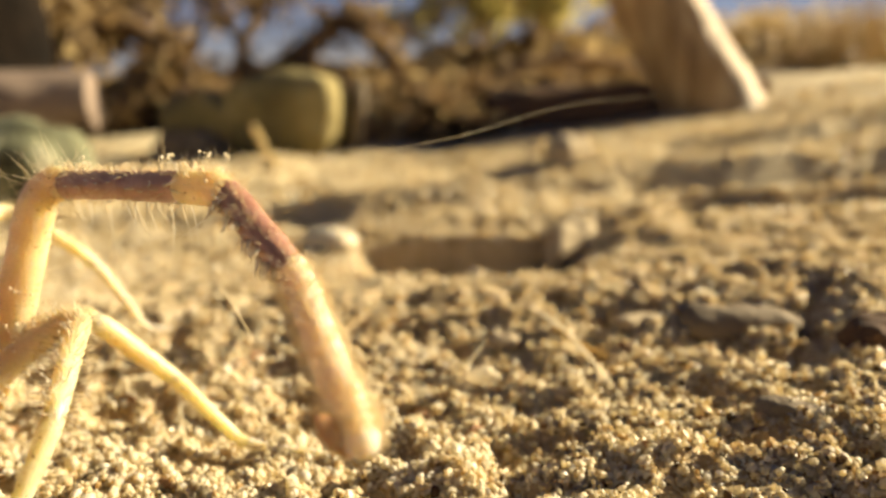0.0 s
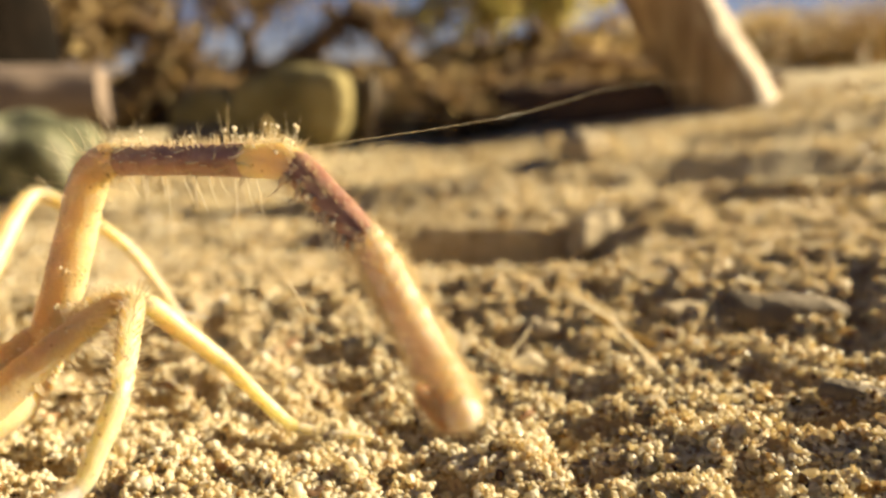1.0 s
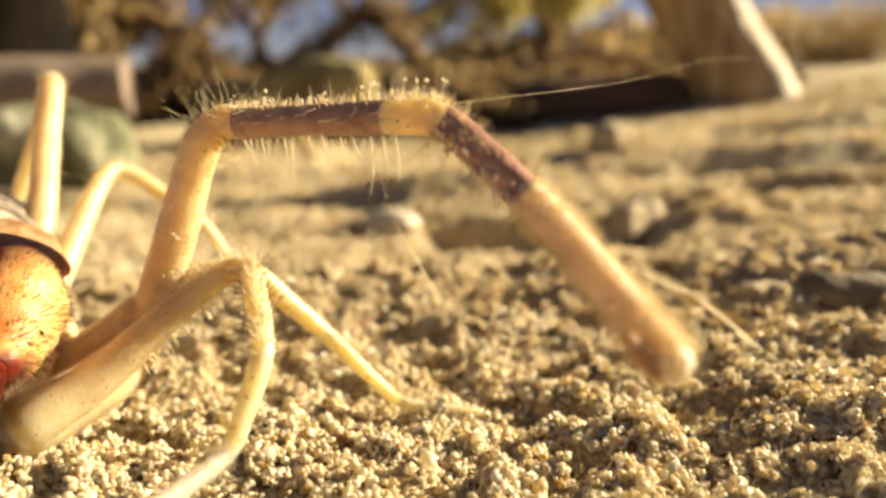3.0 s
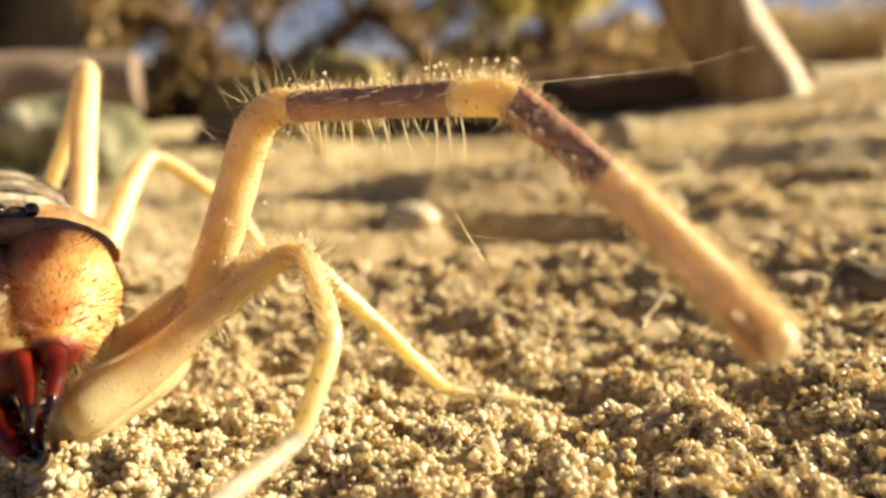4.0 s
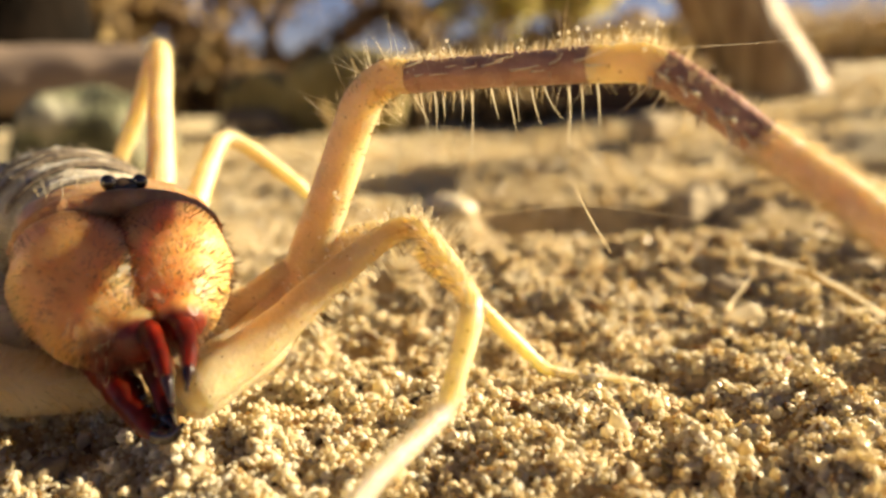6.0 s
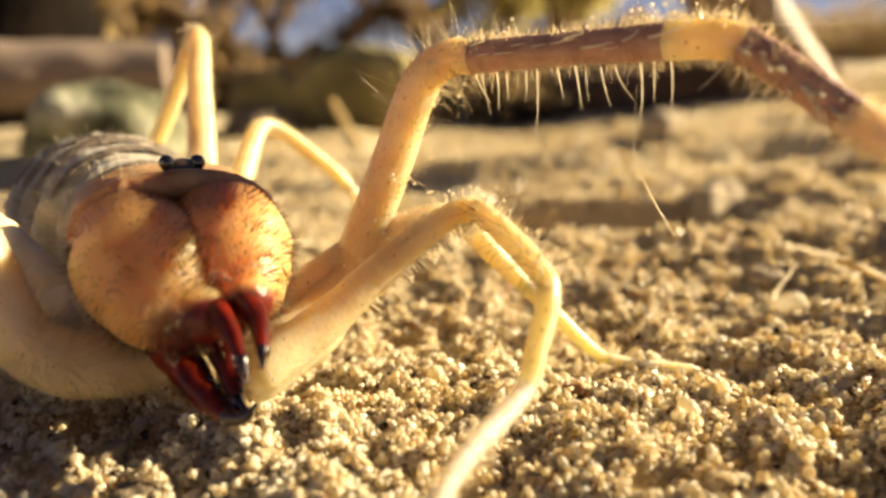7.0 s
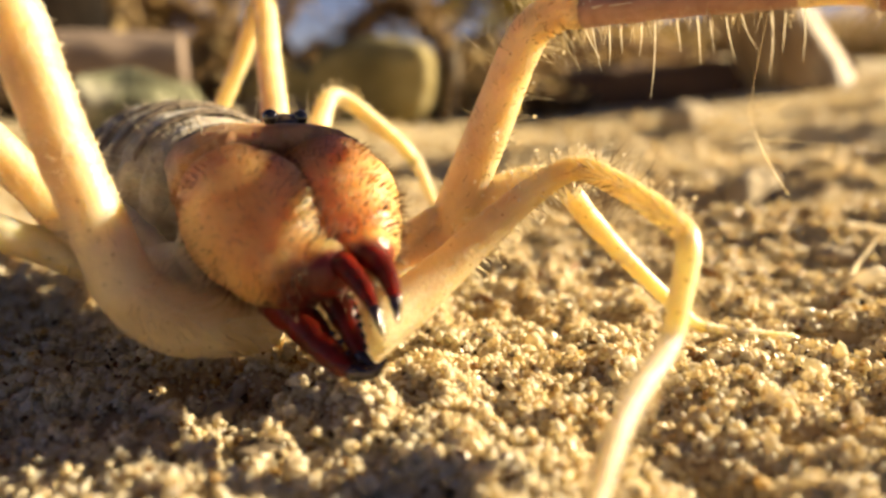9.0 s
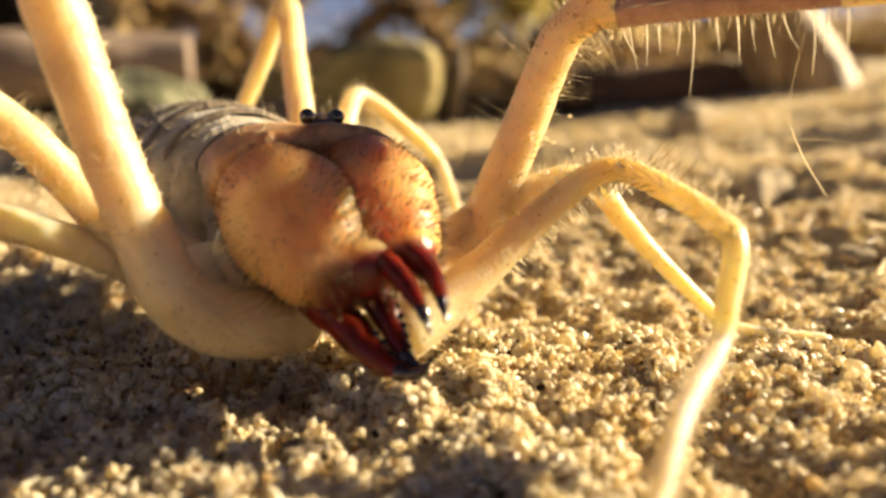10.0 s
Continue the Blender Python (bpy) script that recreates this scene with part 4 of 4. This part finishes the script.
r3 = np.random.default_rng(55)
for k in range(16):
    bx, by = (-20.5, 46.5) if k == 0 else ((1.5, 55.5) if k == 1 else (r3.uniform(-45, 26), r3.uniform(36, 84)))
    bz, a, ln = float(height(bx, by)), r3.uniform(0, 3.14), r3.uniform(0.7, 1.7)
    dx, dy = math.cos(a) * ln, math.sin(a) * ln
    ob = link("bark_flake", *tube([(bx - dx, by - dy, bz + 0.35), (bx, by, bz + 0.7), (bx + dx, by + dy, bz + 0.45)], [0.14, 0.42, 0.12], 8, 0.25, flat=0.4, lumps=0.4, lump_size=0.5), M_FLECK)
    tagged(ob, "tiny reddish brown bark flake on sand", "plant scrap", "bark flakes")

# a torn white flake standing up, and a straw
fx, fy = 2.4, 66.5
fz = float(height(fx, fy)) + 0.9
flake = link("dry_flake", *join(tube([(fx - 1.1, fy, fz - 0.4), (fx - 1.0, fy, fz + 1.6), (fx + 0.1, fy + 0.3, fz + 3.0), (fx + 0.9, fy + 0.4, fz + 4.3)], [0.5, 0.42, 0.35, 0.12], 8, 0.3, flat=0.25),
                                tube([(fx - 1.4, fy - 0.4, fz + 0.4), (fx + 0.6, fy - 0.4, fz + 0.9), (fx + 2.0, fy, fz + 0.3)], [0.6, 0.9, 0.3], 8, 0.3, flat=0.3)), M_SPINE)
tagged(flake, "torn whitish dry plant flake standing in sand", "plant scrap")
for k, (a, b, r) in enumerate([((10.8, 73.5), (18.6, 66.5), 0.35), ((11.2, 72.5), (15.6, 67.2), 0.2)]):
    za, zb = float(height(*a)) + 2.6, float(height(*b)) + 0.8
    s = link("straw", *tube([(*a, za), ((a[0] + b[0]) / 2 + 0.6, (a[1] + b[1]) / 2, (za + zb) / 2 - 0.5), (*b, zb)], [r, r * 0.9, r * 0.6], 8, 0.6, flat=0.5), M_STRAW)
    tagged(s, "short dry golden straw on the sand", "straw", "straws")


za, zb = float(height(9.2, 82.7)) + 1.2, float(height(15.2, 61.1)) + 0.5
tagged(link("stalk", *tube([(9.2, 82.7, za), (12.0, 72.5, (za + zb) / 2 + 1.2), (15.2, 61.1, zb)], [0.14, 0.2, 0.12], 8, 0.6, lumps=0.2, lump_size=2.0), M_SPINE), "pale thin dry stalk lying over the sand", "plant scrap")


# ---- logs and wood behind ----
def log(name, a, b, ra, rb, mat, label, category="log", seed=0, lumps=0.1, bend=0.0):
    """A fallen length of wood with a sawn or broken end, in bark or bare."""
    a, b = np.array(a, float), np.array(b, float)
    m = (a + b) / 2 + np.array((0, 0, bend))
    L = np.linalg.norm(b - a)
    line, rad = spline([a, m, b], [ra, (ra + rb) / 2, rb], max(ra / 5, 1.5))
    t, u, w = frames(line)
    seg = 44
    verts, faces = [], []
    for k in range(len(line)):
        for s in range(seg):
            an = 2 * math.pi * s / seg
            d = math.cos(an) * u[k] + math.sin(an) * w[k]
            grain = 0.03 * noise.noise(Vector((an * 4.0, seed, k * 0.04)))
            q = line[k] + d * rad[k]
            verts.append(line[k] + d * rad[k] * (1 + grain + lumps * noise.noise(Vector(q) / (ra * 1.1) + Vector((seed, 0, 0)))))
    n = len(line)
    for k in range(n - 1):
        for s in range(seg):
            i, j = k * seg + s, k * seg + (s + 1) % seg
            faces.append((i, j, j + seg, i + seg))
    for k, off in ((0, -1), (n - 1, 1)):
        c0 = len(verts)
        for ringf in (0.9, 0.5):
            for s in range(seg):
                q = line[k] + (np.array(verts[k * seg + s]) - line[k]) * ringf + t[k] * off * rad[k] * (0.05 + 0.05 * noise.noise(Vector((s * 0.5, ringf, seed))))
                verts.append(q)
        for s in range(seg):
            s2 = (s + 1) % seg
            q1 = (k * seg + s, k * seg + s2, c0 + s2, c0 + s)
            q2 = (c0 + s, c0 + s2, c0 + seg + s2, c0 + seg + s)
            faces += [q1, q2] if off < 0 else [q1[::-1], q2[::-1]]
        faces.append(tuple(range(c0 + seg, c0 + 2 * seg)))
    ob = tagged(link(name, verts, faces, mat), label, category)
    ob.data.set_sharp_from_angle(angle=radians(38))
    return ob


log("log", (-240, 218, 22), (-114, 244, 22.5), 11.5, 9.8, M_LOGEND, "weathered purplish grey log with a broken end", seed=2)
stone("mossy_stump", -55.0, 264.0, (21.0, 12.0, 15.6), -13, M_STUMP, "broad rounded mossy olive stump", sink=0.1, power=(3.0, 7.0), lumps=0.13, category="stump", seed=5)
stone("stone", -87.0, 268.0, (14.5, 10.0, 12.0), -14, M_STUMP, "mossy olive boulder beside the stump", sink=0.1, power=(2.9, 2.8), lumps=0.24, seed=19)
# slab added for the pale, lit right edge of the stump
stone("stone", -31.0, 262.0, (2.4, 6.0, 14.0), 25, M_STONE, "upright slab added as the pale lit edge of the stump", sink=0.1, power=(2.6, 2.6), seed=14, tip=8)
tagged(link("twig", *tube([(-61.5, 238, 12.5), (-58, 235, 6), (-53.5, 232, float(height(-53.5, 232)))], [1.1, 1.2, 1.0], 8, 2, lumps=0.2, lump_size=4), M_STRAW), "short pale dry twig on the sand", "twig")
log("log", (20, 314, 8), (128, 300, 11), 11, 10, M_DARKLOG, "dark rotten log lying behind the sand", seed=8, lumps=0.2)
log("dark_trunk", (-214, 352, 0), (-226, 372, 260), 30, 24, M_SHADED_BARK, "dark shaded tree trunk standing behind logs", "trunk", seed=15, lumps=0.14)
log("driftwood_trunk", (110, 290, 2), (18, 340, 186), 17.0, 13.5, M_DRIFT, "bare sunlit leaning trunk of smooth wood", "trunk", seed=11, lumps=0.08, bend=-4)


# ---- dry litter, branches, shrubs and grass ----
def leaf_mesh(points, size, curl=0.35):
    """Small bent leaves, four triangles each, at the points."""
    n = len(points)
    d = rng.normal(size=(n, 3))
    d /= np.linalg.norm(d, axis=1)[:, None]
    e = np.cross(d, rng.normal(size=(n, 3)))
    e /= np.linalg.norm(e, axis=1)[:, None]
    nrm = np.cross(d, e)
    s = size * rng.uniform(0.6, 1.4, (n, 1))
    p = np.asarray(points)
    v = np.stack([p - d * s, p + e * s * 0.42 + nrm * s * curl * 0.5, p + d * s + nrm * s * curl, p - e * s * 0.42 + nrm * s * curl * 0.5, p - nrm * s * 0.05], 1).reshape(-1, 3)
    b = np.arange(n) * 5
    f = np.concatenate([np.stack([b, b + 1, b + 4], 1), np.stack([b + 1, b + 2, b + 4], 1), np.stack([b + 2, b + 3, b + 4], 1), np.stack([b + 3, b, b + 4], 1)])
    return [tuple(q) for q in v], [tuple(int(i) for i in q) for q in f]


def litter(name, x0, x1, y0, y1, top, n, size, mat, label):
    a, q = rng.uniform(0, 2 * math.pi, n), rng.random(n) ** 0.55
    q = q * (0.78 + 0.16 * np.sin(3 * a + x0) + 0.1 * np.sin(7 * a + y0))
    x, y = (x0 + x1) / 2 + np.cos(a) * q * (x1 - x0) * 0.6, (y0 + y1) / 2 + np.sin(a) * q * (y1 - y0) * 0.62
    prof = np.clip(1.15 - q, 0.1, 1)
    hump = 0.6 + 0.5 * vnoise(x / 45, y / 45, 31)
    z = height(x, y) + rng.random(n) ** 0.7 * top * prof * np.clip(hump, 0.15, 1.2) + 1
    return tagged(link(name, *leaf_mesh(np.stack([x, y, z], 1), size), mat, smooth=False), label, "leaf litter", kind="stuff")


litter("leaf_litter", -260, 110, 320, 470, 36, 9000, 6.0, M_LITTER, "heap of dry brown fallen leaves")
litter("leaf_litter", -48, 26, 288, 335, 24, 1700, 4.0, M_LITTER, "low heap of dry brown leaves beside the dark log")
litter("leaf_litter", -270, -70, 345, 425, 58, 5200, 5.0, M_LITTER, "mound of tangled dry brown leaves behind the logs")
litter("leaf_litter", -420, 520, 460, 900, 40, 7000, 11.0, M_DARKLEAF, "dark dry leaf litter under the bushes")


def shrub(name, x, y, tall, wide, leaves, leaf_size, mat, label, stems=7, seed=0, low=0.25):
    r2 = np.random.default_rng(seed)
    z0 = float(height(x, y))
    top = thing(name, label, "shrub")
    top.location = (x * MM, y * MM, z0 * MM)
    pieces, pts = [], []
    for _ in range(stems):
        a = r2.uniform(0, 2 * math.pi)
        reach = wide * r2.uniform(0.35, 1.0)
        tip = np.array((math.cos(a) * reach, math.sin(a) * reach, tall * r2.uniform(0.55, 1.0)))
        m = tip * np.array((0.4, 0.4, 0.6)) + r2.normal(0, wide * 0.08, 3)
        r0 = tall * r2.uniform(0.015, 0.03)
        pieces.append(tube([(0, 0, -r0), m, tip], [r0, r0 * 0.7, r0 * 0.25], 7, tall / 14))
        for _ in range(5):
            s = r2.uniform(0.35, 0.95)
            b = m * (1 - s) + tip * s
            e = b + r2.normal(0, 1, 3) * np.array((wide, wide, tall * 0.6)) * 0.25
            pieces.append(tube([b, (b + e) / 2 + r2.normal(0, wide * 0.03, 3), e], [r0 * 0.4, r0 * 0.3, r0 * 0.1], 5, tall / 12))
            k = int(leaves / (stems * 5))
            w = r2.random((k, 1))
            pts.append(b * (1 - w) + e * w + r2.normal(0, wide * 0.10, (k, 3)))
    pts = np.vstack(pts)
    pts = pts[pts[:, 2] > tall * low * r2.random(len(pts))]
    link("trunk", *join(*pieces), M_BARK, top)
    link("crown", *leaf_mesh(pts, leaf_size), mat, top, smooth=False)
    return top


shrub("shrub", 70, 620, 150, 80, 2400, 6, M_LEAF, "olive and yellow leafy dry shrub", seed=3)
shrub("shrub", 20, 700, 120, 80, 1500, 6, M_LEAF, "olive yellow low shrub", seed=4)
shrub("shrub", -330, 560, 190, 110, 2600, 9, M_DARKLEAF, "dark brown dry bush", seed=5)
shrub("shrub", -235, 470, 110, 62, 2400, 7, M_DARKLEAF, "brown tangled dry bush behind the logs", seed=12)
shrub("shrub", 420, 900, 36, 110, 1200, 6, M_STRAW, "pale straw-coloured dry bush on the rise", seed=7)
shrub("shrub", -520, 1500, 420, 260, 3000, 18, M_DARKLEAF, "tall dry bush far away", seed=8)
shrub("shrub", 240, 1700, 330, 240, 2600, 18, M_LEAF, "olive bush far away", seed=9)

# arching dead branches
for a, m, b, r in [((-112, 452, 20), (-58, 468, 58), (-14, 455, 18), 7.5), ((-300, 430, 22), (-190, 445, 58), (-130, 440, 22), 9), ((-150, 520, 20), (-135, 540, 60), (-100, 560, 110), 6),
                   ((-122, 520, 25), (-150, 545, 62), (-185, 560, 110), 5), ((-20, 420, 14), (60, 430, 30), (140, 440, 24), 6)]:
    za, zb = float(height(a[0], a[1])), float(height(b[0], b[1]))
    ob = link("dead_branch", *tube([(a[0], a[1], za), m, (b[0], b[1], min(b[2], 400) if b[2] > 60 else zb)], [r * 0.8, r * 0.65, r * 0.45], 14, 4, lumps=0.5, lump_size=9), M_BARK)
    tagged(ob, "arching dry brown dead branch", "branch", "dead branches")
    if r > 7:
        pa, pm, pb = np.array((a[0], a[1], za)), np.array(m, float), np.array((b[0], b[1], zb))
        w = rng.random((420, 1))
        arc = pa * (1 - w) ** 2 + (2 * pm - (pa + pb) / 2) * 2 * w * (1 - w) + pb * w ** 2 + rng.normal(0, 6.5, (420, 3))
        tagged(link("dry_foliage", *leaf_mesh(arc, 5.0), M_LITTER, smooth=False), "withered brown leaves hanging on a dead branch", "foliage", kind="stuff")


def grass_tuft(x, y, n, tall, spread, seed, label):
    r2 = np.random.default_rng(seed)
    z = float(height(x, y))
    out = []
    for _ in range(n):
        p = np.array((x, y, z - 1)) + np.append(r2.normal(0, spread * 0.4, 2), 0)
        way = np.array((r2.normal(0, 0.22), r2.normal(0, 0.22), 1.0))
        out.append(hair(p, way, tall * r2.uniform(0.5, 1.1), 0.55 * r2.uniform(0.6, 1.5), bend=(r2.normal(0, 0.2), r2.normal(0, 0.2), -0.1), n=5))
    return tagged(link("grass_tuft", *join(*out), M_STRAW), label, "grass", kind="stuff")


for k in range(18):
    gd = rng.uniform(380, 700)
    grass_tuft(gd * rng.uniform(0.41, 0.72), gd, 90, rng.uniform(22, 48), 34, 40 + k, "tuft of tall dry golden grass")
grass_tuft(-26, 285, 24, 22, 12, 70, "small dry grass tuft beside the stump")
